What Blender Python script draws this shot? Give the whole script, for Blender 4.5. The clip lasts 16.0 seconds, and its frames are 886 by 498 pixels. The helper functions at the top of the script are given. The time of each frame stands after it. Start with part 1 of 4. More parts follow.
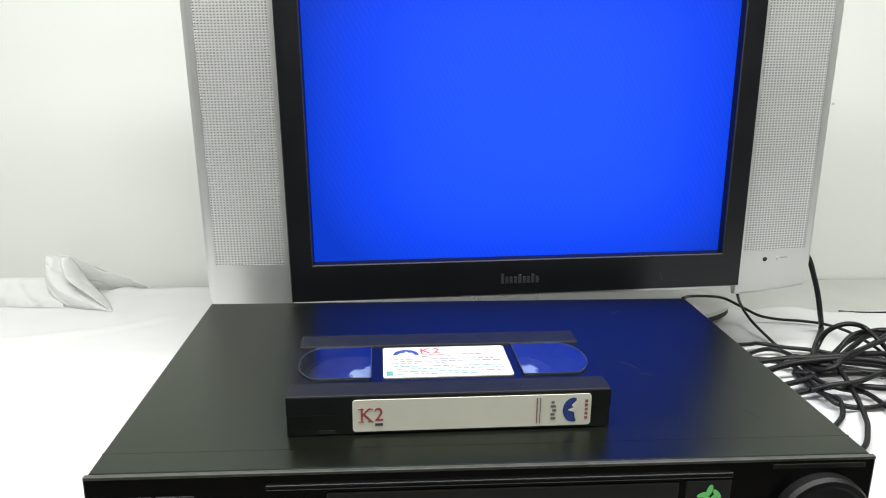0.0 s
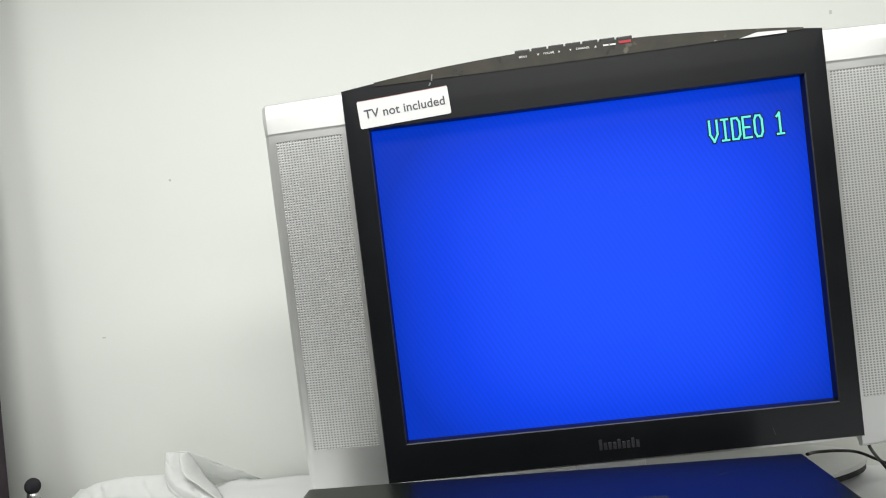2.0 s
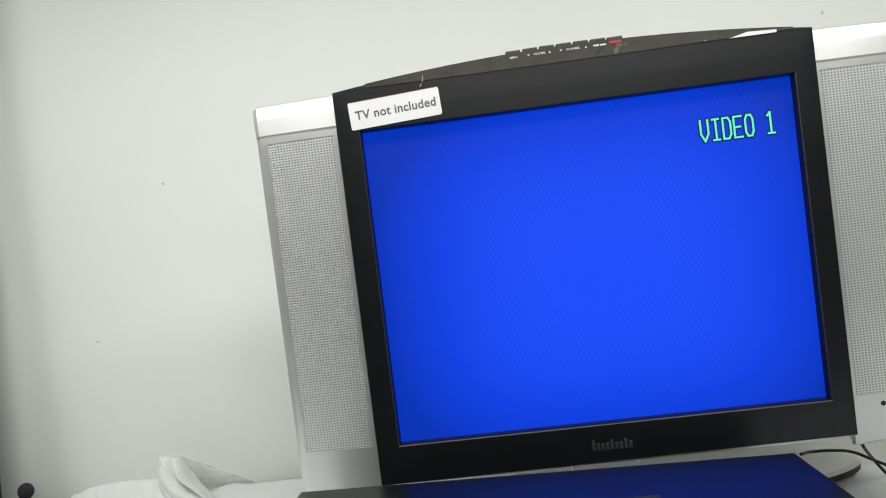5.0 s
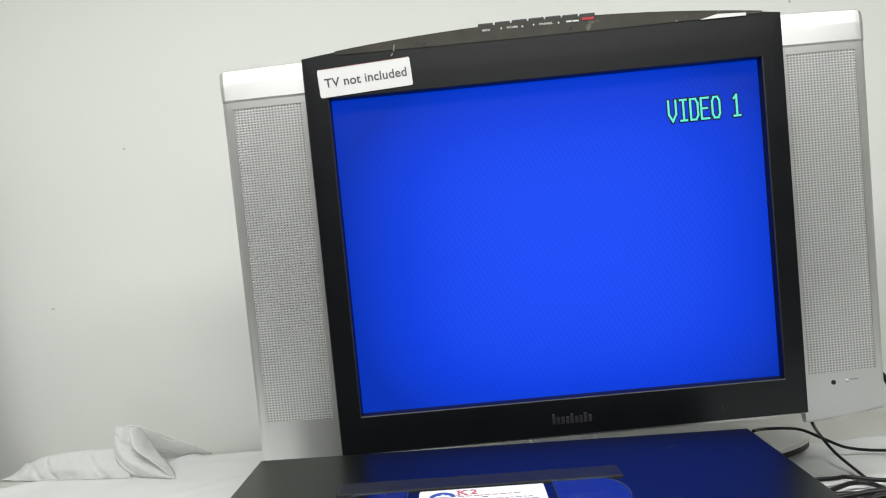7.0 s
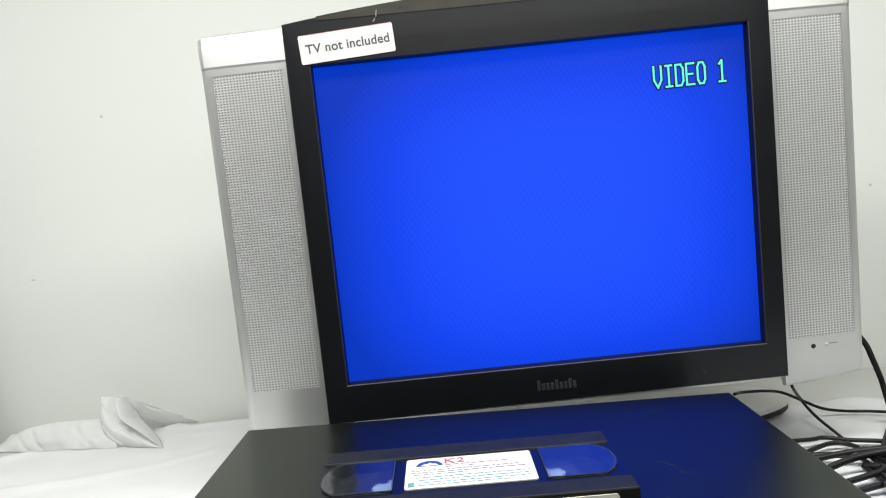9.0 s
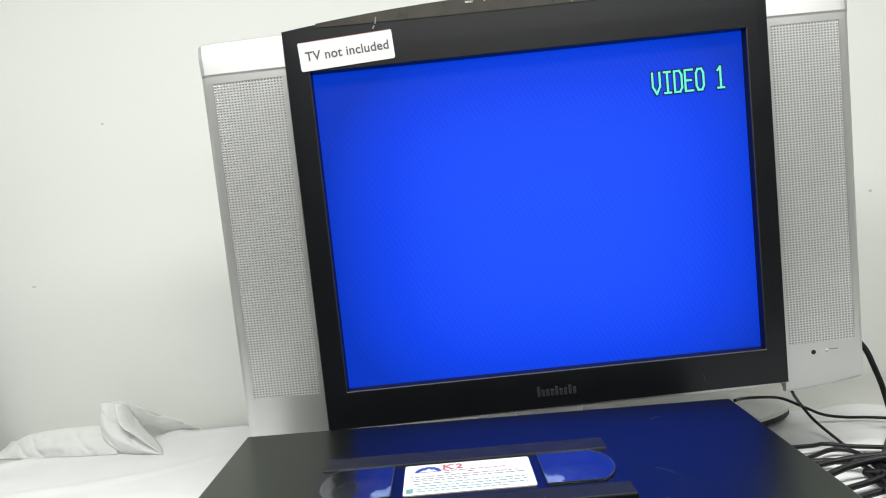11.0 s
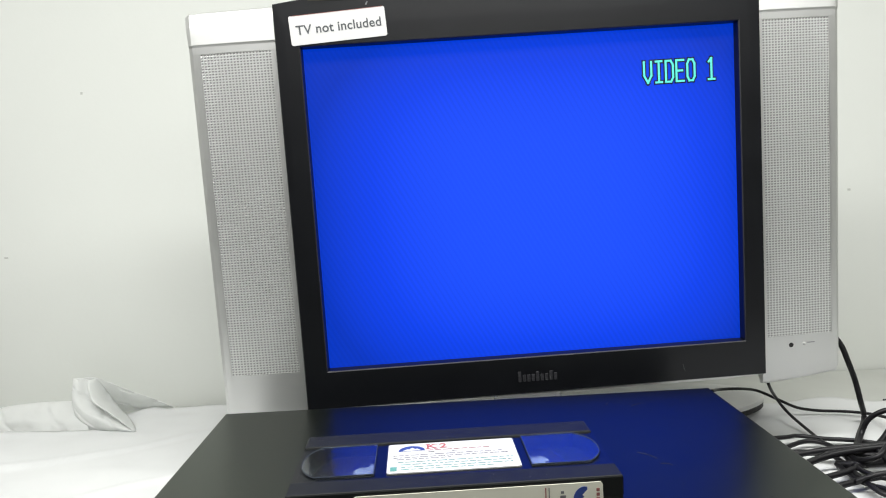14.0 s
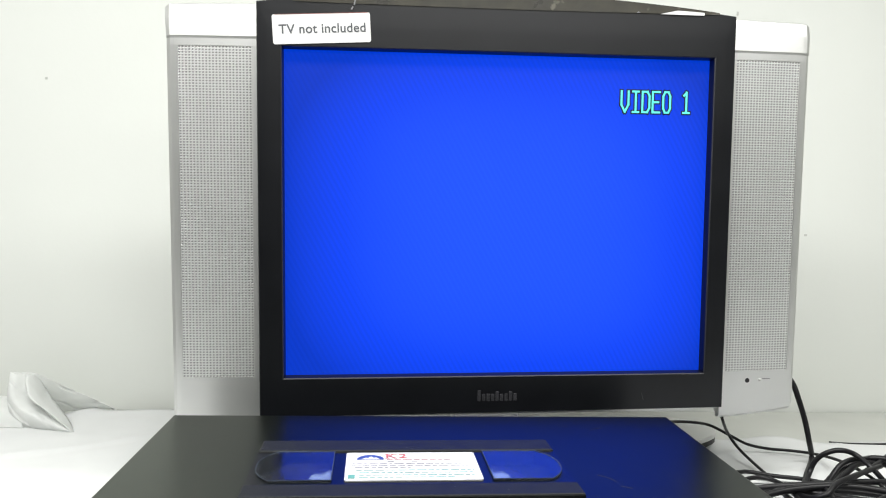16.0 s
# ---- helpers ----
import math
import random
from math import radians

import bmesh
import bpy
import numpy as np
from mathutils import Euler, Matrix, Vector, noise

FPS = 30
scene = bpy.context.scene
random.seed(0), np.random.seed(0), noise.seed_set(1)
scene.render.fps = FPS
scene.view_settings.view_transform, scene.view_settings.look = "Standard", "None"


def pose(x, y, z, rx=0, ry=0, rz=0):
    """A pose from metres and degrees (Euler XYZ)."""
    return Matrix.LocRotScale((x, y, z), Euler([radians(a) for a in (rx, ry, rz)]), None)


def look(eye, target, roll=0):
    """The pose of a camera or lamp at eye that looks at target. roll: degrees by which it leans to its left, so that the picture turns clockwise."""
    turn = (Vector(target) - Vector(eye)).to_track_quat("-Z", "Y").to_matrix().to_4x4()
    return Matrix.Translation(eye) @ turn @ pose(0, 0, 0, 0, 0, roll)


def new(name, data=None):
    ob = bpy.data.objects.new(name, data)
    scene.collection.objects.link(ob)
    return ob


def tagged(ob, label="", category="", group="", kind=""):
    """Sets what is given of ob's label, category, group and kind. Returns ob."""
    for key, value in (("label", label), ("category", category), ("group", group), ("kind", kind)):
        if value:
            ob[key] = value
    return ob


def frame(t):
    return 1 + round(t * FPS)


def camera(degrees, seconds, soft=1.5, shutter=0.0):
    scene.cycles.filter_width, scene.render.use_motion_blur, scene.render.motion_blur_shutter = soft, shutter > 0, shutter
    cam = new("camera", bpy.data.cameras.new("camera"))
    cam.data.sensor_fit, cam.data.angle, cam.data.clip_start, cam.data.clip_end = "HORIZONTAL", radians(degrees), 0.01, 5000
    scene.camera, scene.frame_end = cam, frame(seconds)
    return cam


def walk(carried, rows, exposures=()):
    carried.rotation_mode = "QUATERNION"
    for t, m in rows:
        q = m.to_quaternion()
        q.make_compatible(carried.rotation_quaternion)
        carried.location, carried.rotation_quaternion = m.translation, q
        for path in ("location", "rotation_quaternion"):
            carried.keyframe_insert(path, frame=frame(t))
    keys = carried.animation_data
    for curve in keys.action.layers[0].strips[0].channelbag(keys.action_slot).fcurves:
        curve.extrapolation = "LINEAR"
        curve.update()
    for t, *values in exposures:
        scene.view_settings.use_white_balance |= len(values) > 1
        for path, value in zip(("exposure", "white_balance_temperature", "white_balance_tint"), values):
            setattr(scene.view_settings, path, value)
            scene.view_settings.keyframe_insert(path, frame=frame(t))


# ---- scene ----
cam = camera(62.44, 16.0, soft=1.1)
PATH = [
    (0, (-0.0499, -0.6934, 0.2150), (0.0838, 1.2351, -0.2975), 0.58),
    (0.5, (-0.0424, -0.6937, 0.2088), (0.0133, 1.2672, -0.1809), 1.04),
    (1, (-0.0371, -0.6973, 0.2046), (-0.1000, 1.2819, -0.0760), -4.17),
    (1.5, (-0.0267, -0.7008, 0.2100), (-0.1837, 1.2875, 0.0609), -6.11),
    (2, (-0.0187, -0.7086, 0.2120), (-0.1782, 1.2849, 0.1849), -5.70),
    (2.5, (-0.0176, -0.7076, 0.2083), (-0.1845, 1.2852, 0.2425), -5.78),
    (3, (-0.0158, -0.7078, 0.2084), (-0.1820, 1.2851, 0.2277), -5.69),
    (5.5, (-0.0127, -0.7071, 0.2083), (-0.1605, 1.2873, 0.1873), -6.08),
    (6, (-0.0132, -0.7074, 0.2084), (-0.1466, 1.2879, 0.1805), -5.86),
    (6.5, (-0.0149, -0.7066, 0.2099), (-0.1308, 1.2897, 0.1755), -5.32),
    (7, (-0.0161, -0.7060, 0.1999), (-0.0770, 1.2917, 0.1251), -4.38),
    (7.5, (-0.0140, -0.7058, 0.2034), (-0.0223, 1.2882, 0.0495), -4.37),
    (8, (-0.0153, -0.7050, 0.2042), (-0.0089, 1.2886, 0.0436), -4.34),
    (8.5, (-0.0171, -0.7050, 0.2035), (-0.0311, 1.2882, 0.0390), -4.76),
    (9, (-0.0166, -0.7035, 0.2035), (-0.0417, 1.2888, 0.0293), -4.76),
    (11.5, (-0.0144, -0.7044, 0.2026), (-0.0431, 1.2900, 0.0564), -4.83),
    (12, (-0.0167, -0.7036, 0.2005), (-0.0415, 1.2915, 0.0633), -4.49),
    (12.5, (-0.0181, -0.7021, 0.2002), (-0.0405, 1.2933, 0.0653), -4.20),
    (13, (-0.0194, -0.7014, 0.1982), (-0.0391, 1.2942, 0.0661), -3.78),
    (13.5, (-0.0223, -0.7010, 0.1943), (-0.0464, 1.2942, 0.0589), -3.40),
    (14, (-0.0249, -0.7007, 0.1959), (0.0124, 1.2901, 0.0083), -2.79),
    (14.5, (-0.0316, -0.6994, 0.1960), (0.0519, 1.2913, 0.0228), -1.36),
    (15, (-0.0320, -0.7017, 0.1934), (0.0744, 1.2911, 0.0616), -0.44),
    (15.5, (-0.0314, -0.6996, 0.1916), (0.0928, 1.2930, 0.0724), -0.38),
    (16, (-0.0370, -0.6941, 0.1825), (0.1231, 1.2961, 0.0668), 1.54),
]
walk(cam, [(t, look(e, g, r)) for t, e, g, r in PATH],
     exposures=[(0, 0.29), (0.5, 0.36), (1, 0.32), (1.5, 0.17), (2, 0.06), (2.5, -0.03), (3, -0.06), (5.5, -0.1), (7, -0.12), (7.5, -0.03), (8, 0.06), (9, 0.09),
                (13.5, 0.12), (14, 0.1), (14.5, 0.18), (15, 0.25), (16, 0.27)])


# ---- light ----
world = bpy.data.worlds.new("room_world")
scene.world = world
world.use_nodes = True
world.node_tree.nodes["Background"].inputs[0].default_value = (0.9, 0.95, 1.0, 1)
world.node_tree.nodes["Background"].inputs[1].default_value = 0.05


def area_lamp(name, m, sx, sy, watts, colour):
    data = bpy.data.lights.new(name, "AREA")
    data.shape, data.size, data.size_y, data.energy, data.color = "RECTANGLE", sx, sy, watts, colour
    ob = new(name, data)
    ob.matrix_world = m
    return ob


LAMP = (0.05, -0.36, 0.80)
area_lamp("ceiling_lamp_light", look(LAMP, (LAMP[0], LAMP[1], 0)), 1.5, 0.16, 15.2, (1.0, 1.0, 0.97))
# Unseen light added at the left; it throws the curtain's shadow on the wall.
SIDE_FILL = (-1.40, -0.55, 1.30)
area_lamp("side_fill_light", look(SIDE_FILL, (SIDE_FILL[0], SIDE_FILL[1], 0)), 0.35, 0.35, 10.0, (1.0, 1.0, 0.97))
# Unseen warm fill, added to brighten the cloth and wall at the right.
RIGHT_FILL = (1.35, -0.55, 1.25)
area_lamp("right_fill_light", look(RIGHT_FILL, (RIGHT_FILL[0], RIGHT_FILL[1], 0)), 0.35, 0.35, 2.0, (1.0, 0.98, 0.86))
# Unseen fill added behind the camera, set for the sheen on bezel and wings.
FRONT_FILL = (0.38, -2.30, 1.12)
area_lamp("front_fill_light", look(FRONT_FILL, (0.0, 0.0, 0.1)), 1.7, 0.3, 10.5, (1.0, 1.0, 0.97))


# ---- materials ----
def material(name, colour, rough=0.5, metal=0.0, vary=0.06, scale=40.0, bump=0.0, bump_scale=400.0,
             spots=0.0, spot_colour=(0.5, 0.5, 0.5), coat=0.0, rough_vary=0.1, stretch=(1, 1, 1), spec=0.5):
    m = bpy.data.materials.new(name)
    m.use_nodes = True
    nt = m.node_tree
    b = nt.nodes["Principled BSDF"]
    tc = nt.nodes.new("ShaderNodeTexCoord")
    mp = nt.nodes.new("ShaderNodeMapping")
    mp.inputs["Scale"].default_value = stretch
    nt.links.new(tc.outputs["Object"], mp.inputs["Vector"])
    n1 = nt.nodes.new("ShaderNodeTexNoise")
    n1.inputs["Scale"].default_value, n1.inputs["Detail"].default_value = scale, 6
    nt.links.new(mp.outputs[0], n1.inputs["Vector"])
    ramp = nt.nodes.new("ShaderNodeValToRGB")
    lo = [max(0, c * (1 - vary)) for c in colour]
    hi = [min(1, c * (1 + vary)) for c in colour]
    ramp.color_ramp.elements[0].color, ramp.color_ramp.elements[1].color = (*lo, 1), (*hi, 1)
    ramp.color_ramp.elements[0].position, ramp.color_ramp.elements[1].position = 0.3, 0.7
    nt.links.new(n1.outputs["Fac"], ramp.inputs[0])
    out = ramp.outputs[0]
    if spots:
        n2 = nt.nodes.new("ShaderNodeTexNoise")
        n2.inputs["Scale"].default_value, n2.inputs["Detail"].default_value = bump_scale, 3
        nt.links.new(mp.outputs[0], n2.inputs["Vector"])
        r2 = nt.nodes.new("ShaderNodeValToRGB")
        r2.color_ramp.elements[0].position, r2.color_ramp.elements[1].position = 0.68, 0.74
        r2.color_ramp.elements[0].color, r2.color_ramp.elements[1].color = (0, 0, 0, 1), (spots, spots, spots, 1)
        nt.links.new(n2.outputs["Fac"], r2.inputs[0])
        mix = nt.nodes.new("ShaderNodeMix")
        mix.data_type = "RGBA"
        mix.inputs["B"].default_value = (*spot_colour, 1)
        nt.links.new(r2.outputs[0], mix.inputs["Factor"])
        nt.links.new(out, mix.inputs["A"])
        out = mix.outputs["Result"]
    nt.links.new(out, b.inputs["Base Color"])
    mr = nt.nodes.new("ShaderNodeMapRange")
    mr.inputs["To Min"].default_value = max(0.02, rough - rough_vary / 2)
    mr.inputs["To Max"].default_value = min(1, rough + rough_vary / 2)
    nt.links.new(n1.outputs["Fac"], mr.inputs["Value"])
    nt.links.new(mr.outputs[0], b.inputs["Roughness"])
    b.inputs["Metallic"].default_value = metal
    b.inputs["Coat Weight"].default_value = coat
    b.inputs["Specular IOR Level"].default_value = spec
    if bump:
        n3 = nt.nodes.new("ShaderNodeTexNoise")
        n3.inputs["Scale"].default_value, n3.inputs["Detail"].default_value = bump_scale, 4
        nt.links.new(mp.outputs[0], n3.inputs["Vector"])
        bp = nt.nodes.new("ShaderNodeBump")
        bp.inputs["Strength"].default_value, bp.inputs["Distance"].default_value = bump, 0.001
        nt.links.new(n3.outputs["Fac"], bp.inputs["Height"])
        nt.links.new(bp.outputs[0], b.inputs["Normal"])
    return m


def glowing(name, colour, strength):
    m = bpy.data.materials.new(name)
    m.use_nodes = True
    b = m.node_tree.nodes["Principled BSDF"]
    b.inputs["Base Color"].default_value = (*[c * 0.2 for c in colour], 1)
    b.inputs["Emission Color"].default_value, b.inputs["Emission Strength"].default_value = (*colour, 1), strength
    return m


M_wall = material("wall_paint", (0.715, 0.735, 0.70), 0.75, vary=0.02, scale=3, bump=0.08, bump_scale=220)
M_farwall = material("unseen_wall_dark", (0.16, 0.155, 0.15), 0.8, vary=0.1, scale=3)
M_ceiling = material("ceiling_paint", (0.78, 0.78, 0.74), 0.8, vary=0.02, scale=3)
M_floor = material("floor_carpet", (0.09, 0.082, 0.074), 0.9, vary=0.2, scale=60, bump=0.4, bump_scale=300)
M_table = material("table_laminate", (0.50, 0.51, 0.48), 0.5, vary=0.04, scale=18, bump=0.03)
M_sheet = material("white_cloth", (0.62, 0.63, 0.63), 0.8, vary=0.02, scale=25, bump=0.15, bump_scale=900)
M_tissue = material("thin_white_cloth", (0.88, 0.89, 0.88), 0.75, vary=0.02, scale=30, bump=0.15, bump_scale=700)


def let_light_through(m, share, colour):
    """Thin cloth that passes some light to its far side."""
    nt = m.node_tree
    out, b = nt.nodes["Material Output"], nt.nodes["Principled BSDF"]
    tr = nt.nodes.new("ShaderNodeBsdfTranslucent")
    tr.inputs["Color"].default_value = (*colour, 1)
    mix = nt.nodes.new("ShaderNodeMixShader")
    mix.inputs["Fac"].default_value = share
    nt.links.new(b.outputs[0], mix.inputs[1])
    nt.links.new(tr.outputs[0], mix.inputs[2])
    nt.links.new(mix.outputs[0], out.inputs["Surface"])


let_light_through(M_tissue, 0.5, (0.92, 0.93, 0.92))
M_curtain = material("dark_plum_cloth", (0.035, 0.026, 0.034), 0.85, vary=0.25, scale=50, bump=0.3, bump_scale=500)
M_bezel = material("black_satin_plastic", (0.004, 0.0045, 0.006), 0.35, vary=0.15, scale=30, bump=0.05, bump_scale=900, rough_vary=0.08, spec=0.40)
M_lip = material("dark_grey_plastic_lip", (0.02, 0.02, 0.021), 0.4, vary=0.1, scale=60, spec=0.5)
M_gloss = material("smoky_gloss_plastic", (0.024, 0.022, 0.0155), 0.3, vary=0.45, scale=45, spots=0.5,
                   spot_colour=(0.16, 0.15, 0.12), bump_scale=70, rough_vary=0.2, spec=0.3)
M_button = material("black_button_plastic", (0.015, 0.015, 0.017), 0.3, vary=0.1)
M_silver = material("silver_painted_plastic", (0.70, 0.705, 0.695), 0.40, metal=0.86, vary=0.03, scale=14, bump=0.015, bump_scale=1500, rough_vary=0.06)
M_grille = material("silver_painted_grille", (0.70, 0.705, 0.695), 0.46, metal=0.85, vary=0.02, scale=14, rough_vary=0.03)
M_base = material("light_grey_plastic", (0.60, 0.60, 0.585), 0.5, vary=0.03, scale=30)
M_hole = material("hole_grey", (0.31, 0.31, 0.31), 0.7)
M_holewall = material("dull_grey_hole_wall", (0.42, 0.42, 0.415), 0.75)
M_logo = material("worn_grey_lettering", (0.030, 0.030, 0.034), 0.4, vary=0.45, scale=400)
M_label = material("white_label_paper", (0.64, 0.64, 0.64), 0.45, vary=0.02, scale=60)
M_ink = material("dark_grey_ink", (0.075, 0.08, 0.088), 0.6)
M_print = material("pale_print", (0.62, 0.62, 0.60), 0.5)
M_scratch = material("scratched_paint", (0.045, 0.05, 0.05), 0.5, vary=0.4, scale=300)
M_red = material("red_print", (0.36, 0.02, 0.035), 0.45)
M_vcr = material("black_painted_steel", (0.0017, 0.0022, 0.0012), 0.31, vary=0.2, scale=35, bump=0.035, bump_scale=1800,
                 rough_vary=0.05, spec=0.61)
# Tints the reflections, standing in for the screen's dimmer, greener light off-angle.
M_vcr.node_tree.nodes["Principled BSDF"].inputs["Specular Tint"].default_value = (0.80, 1.0, 0.74, 1)
M_vcrfront = material("black_gloss_plastic", (0.003, 0.003, 0.0033), 0.16, vary=0.15, scale=40)
M_dial = material("dull_black_plastic", (0.004, 0.004, 0.0045), 0.5, vary=0.2, scale=60, spec=0.3)
M_dark = material("slot_black", (0.006, 0.006, 0.006), 0.5)
M_edge = material("edge_highlight_grey", (0.05, 0.052, 0.046), 0.45, vary=0.3, scale=90)
M_cass = material("cassette_black_plastic", (0.0012, 0.0022, 0.0024), 0.3, vary=0.15, scale=60, bump=0.06, bump_scale=1200, spots=0.0)
M_flap = material("cassette_grey_plastic", (0.0055, 0.0068, 0.0072), 0.55, vary=0.3, scale=80, bump=0.14, bump_scale=1500, spec=0.32)
M_reel = material("white_reel_plastic", (0.12, 0.14, 0.17), 0.4, vary=0.05)
M_rim = material("window_edge_glint", (0.03, 0.04, 0.055), 0.35, vary=0.5, scale=160)
M_tape = material("brown_black_tape", (0.006, 0.0055, 0.005), 0.25, vary=0.2)
M_cream = material("cream_label_paper", (0.80, 0.79, 0.68), 0.5, vary=0.03, scale=50)
M_wine = material("wine_red_ink", (0.40, 0.09, 0.09), 0.5, vary=0.2, scale=300)
M_palewine = material("faded_red_ink", (0.32, 0.12, 0.11), 0.5, vary=0.2, scale=300)
M_blueink = material("blue_ink", (0.03, 0.06, 0.25), 0.45, vary=0.25, scale=300)
M_tealink = material("teal_ink", (0.10, 0.28, 0.25), 0.5, vary=0.2, scale=300)
M_greyink = material("grey_ink", (0.18, 0.18, 0.19), 0.5, vary=0.2, scale=500)
M_cable = material("black_rubber_cable", (0.005, 0.0048, 0.0062), 0.42, vary=0.2, scale=100, spec=0.35)
M_foam = material("black_foam", (0.018, 0.016, 0.022), 0.95, vary=0.4, scale=900, bump=0.9, bump_scale=900)
M_chrome = material("brushed_silver_metal", (0.62, 0.61, 0.62), 0.28, metal=1.0, vary=0.08, scale=120)
M_green = glowing("green_display_glow", (0.22, 0.8, 0.22), 0.3)
M_osd = glowing("cyan_screen_glow", (0.12, 0.80, 0.68), 0.9)
M_led = material("clear_lens", (0.5, 0.5, 0.48), 0.15)


def window_plastic():
    m = bpy.data.materials.new("clear_window_plastic")
    m.use_nodes = True
    nt = m.node_tree
    b = nt.nodes["Principled BSDF"]
    b.inputs["Base Color"].default_value = (0.84, 0.92, 0.97, 1)
    b.inputs["Roughness"].default_value = 0.07
    b.inputs["Transmission Weight"].default_value = 1.0
    b.inputs["IOR"].default_value = 1.8
    tc = nt.nodes.new("ShaderNodeTexCoord")
    n = nt.nodes.new("ShaderNodeTexNoise")
    n.inputs["Scale"].default_value, n.inputs["Detail"].default_value = 90, 5
    bp = nt.nodes.new("ShaderNodeBump")
    bp.inputs["Strength"].default_value, bp.inputs["Distance"].default_value = 0.14, 0.001
    nt.links.new(tc.outputs["Object"], n.inputs["Vector"])
    nt.links.new(n.outputs["Fac"], bp.inputs["Height"])
    nt.links.new(bp.outputs[0], b.inputs["Normal"])
    return m


M_window = window_plastic()


def screen_material():
    """Backlit blue picture of a liquid-crystal panel, dimmer towards its rim, with fine slanted streaks."""
    m = bpy.data.materials.new("blue_lit_screen")
    m.use_nodes = True
    nt = m.node_tree
    b = nt.nodes["Principled BSDF"]
    b.inputs["Base Color"].default_value = (0.004, 0.004, 0.01, 1)
    b.inputs["Roughness"].default_value = 0.5
    b.inputs["Specular IOR Level"].default_value = 0.08
    tc = nt.nodes.new("ShaderNodeTexCoord")
    sep = nt.nodes.new("ShaderNodeSeparateXYZ")
    nt.links.new(tc.outputs["Object"], sep.inputs[0])

    def math_node(op, a, c=None):
        n = nt.nodes.new("ShaderNodeMath")
        n.operation = op
        for k, v in enumerate((a, c)):
            if v is None:
                continue
            if isinstance(v, (int, float)):
                n.inputs[k].default_value = v
            else:
                nt.links.new(v, n.inputs[k])
        return n.outputs[0]

    x, z = sep.outputs[0], sep.outputs[2]
    fx = math_node("POWER", math_node("ABSOLUTE", math_node("MULTIPLY", math_node("SUBTRACT", x, 0.015), 1 / 0.205)), 3.0)
    fz = math_node("POWER", math_node("ABSOLUTE", math_node("MULTIPLY", math_node("ADD", z, 0.01), 1 / 0.155)), 3.0)
    rim = math_node("ADD", math_node("MULTIPLY", fx, 0.85), math_node("MULTIPLY", fz, 0.65))
    ramp = nt.nodes.new("ShaderNodeValToRGB")
    e = ramp.color_ramp.elements
    e[0].position, e[0].color = 0.0, (0.010, 0.078, 1.0, 1)
    e[1].position, e[1].color = 1.0, (0.0, 0.034, 0.50, 1)
    mid = ramp.color_ramp.elements.new(0.4)
    mid.color = (0.002, 0.052, 0.80, 1)
    nt.links.new(rim, ramp.inputs[0])
    wave = nt.nodes.new("ShaderNodeTexWave")
    wave.inputs["Scale"].default_value = 70
    wave.inputs["Distortion"].default_value = 0.6
    mp = nt.nodes.new("ShaderNodeMapping")
    mp.inputs["Rotation"].default_value = (0, radians(28), 0)
    nt.links.new(tc.outputs["Object"], mp.inputs[0])
    nt.links.new(mp.outputs[0], wave.inputs["Vector"])
    mr = nt.nodes.new("ShaderNodeMapRange")
    mr.inputs["To Min"].default_value, mr.inputs["To Max"].default_value = 0.95, 1.05
    nt.links.new(wave.outputs["Fac"], mr.inputs["Value"])
    nt.links.new(ramp.outputs[0], b.inputs["Emission Color"])
    nt.links.new(mr.outputs[0], b.inputs["Emission Strength"])
    return m


M_screen = screen_material()


# ---- building helpers ----
def mesh_of(bm, name):
    me = bpy.data.meshes.new(name)
    bmesh.ops.recalc_face_normals(bm, faces=bm.faces)
    bm.to_mesh(me)
    bm.free()
    return me


def part(name, bm, mat, parent=None, label="", smooth=False, m=None):
    """One mesh object; with a parent it is a part of that thing, m is its place in the parent's own space."""
    me = mesh_of(bm, name)
    me.materials.append(mat)
    if smooth:
        for p in me.polygons:
            p.use_smooth = True
    ob = new(name, me)
    if parent is not None:
        ob.parent = parent
    if m is not None:
        ob.matrix_local = m
    if label:
        ob["label"] = label
    return ob


def thing(name, m, label, category, group="", kind=""):
    ob = new(name)
    ob.empty_display_size = 0.02
    ob.matrix_world = m
    return tagged(ob, label, category, group, kind)


def box(x0, x1, y0, y1, z0, z1, bevel=0.0, seg=2):
    bm = bmesh.new()
    v = [bm.verts.new((x, y, z)) for x in (x0, x1) for y in (y0, y1) for z in (z0, z1)]
    for f in ((0, 1, 3, 2), (4, 6, 7, 5), (0, 4, 5, 1), (2, 3, 7, 6), (0, 2, 6, 4), (1, 5, 7, 3)):
        bm.faces.new([v[i] for i in f])
    if bevel:
        bmesh.ops.bevel(bm, geom=bm.edges[:], offset=bevel, segments=seg, profile=0.5, affect="EDGES")
    return bm


def slab(outline, y0, y1, bevel=0.0, axis="y"):
    """A prism over an outline of (a, b) pairs: in x and z with its depth along y, or in x and y with its depth along z."""
    bm = bmesh.new()
    put = (lambda a, b, d: (a, d, b)) if axis == "y" else (lambda a, b, d: (a, b, d))
    front = [bm.verts.new(put(a, b, y0)) for a, b in outline]
    back = [bm.verts.new(put(a, b, y1)) for a, b in outline]
    n = len(outline)
    f = bm.faces.new(front)
    bm.faces.new(back[::-1])
    for i in range(n):
        bm.faces.new((front[i], back[i], back[(i + 1) % n], front[(i + 1) % n]))
    if bevel:
        bmesh.ops.bevel(bm, geom=list(f.edges), offset=bevel, segments=2, profile=0.5, affect="EDGES")
    return bm


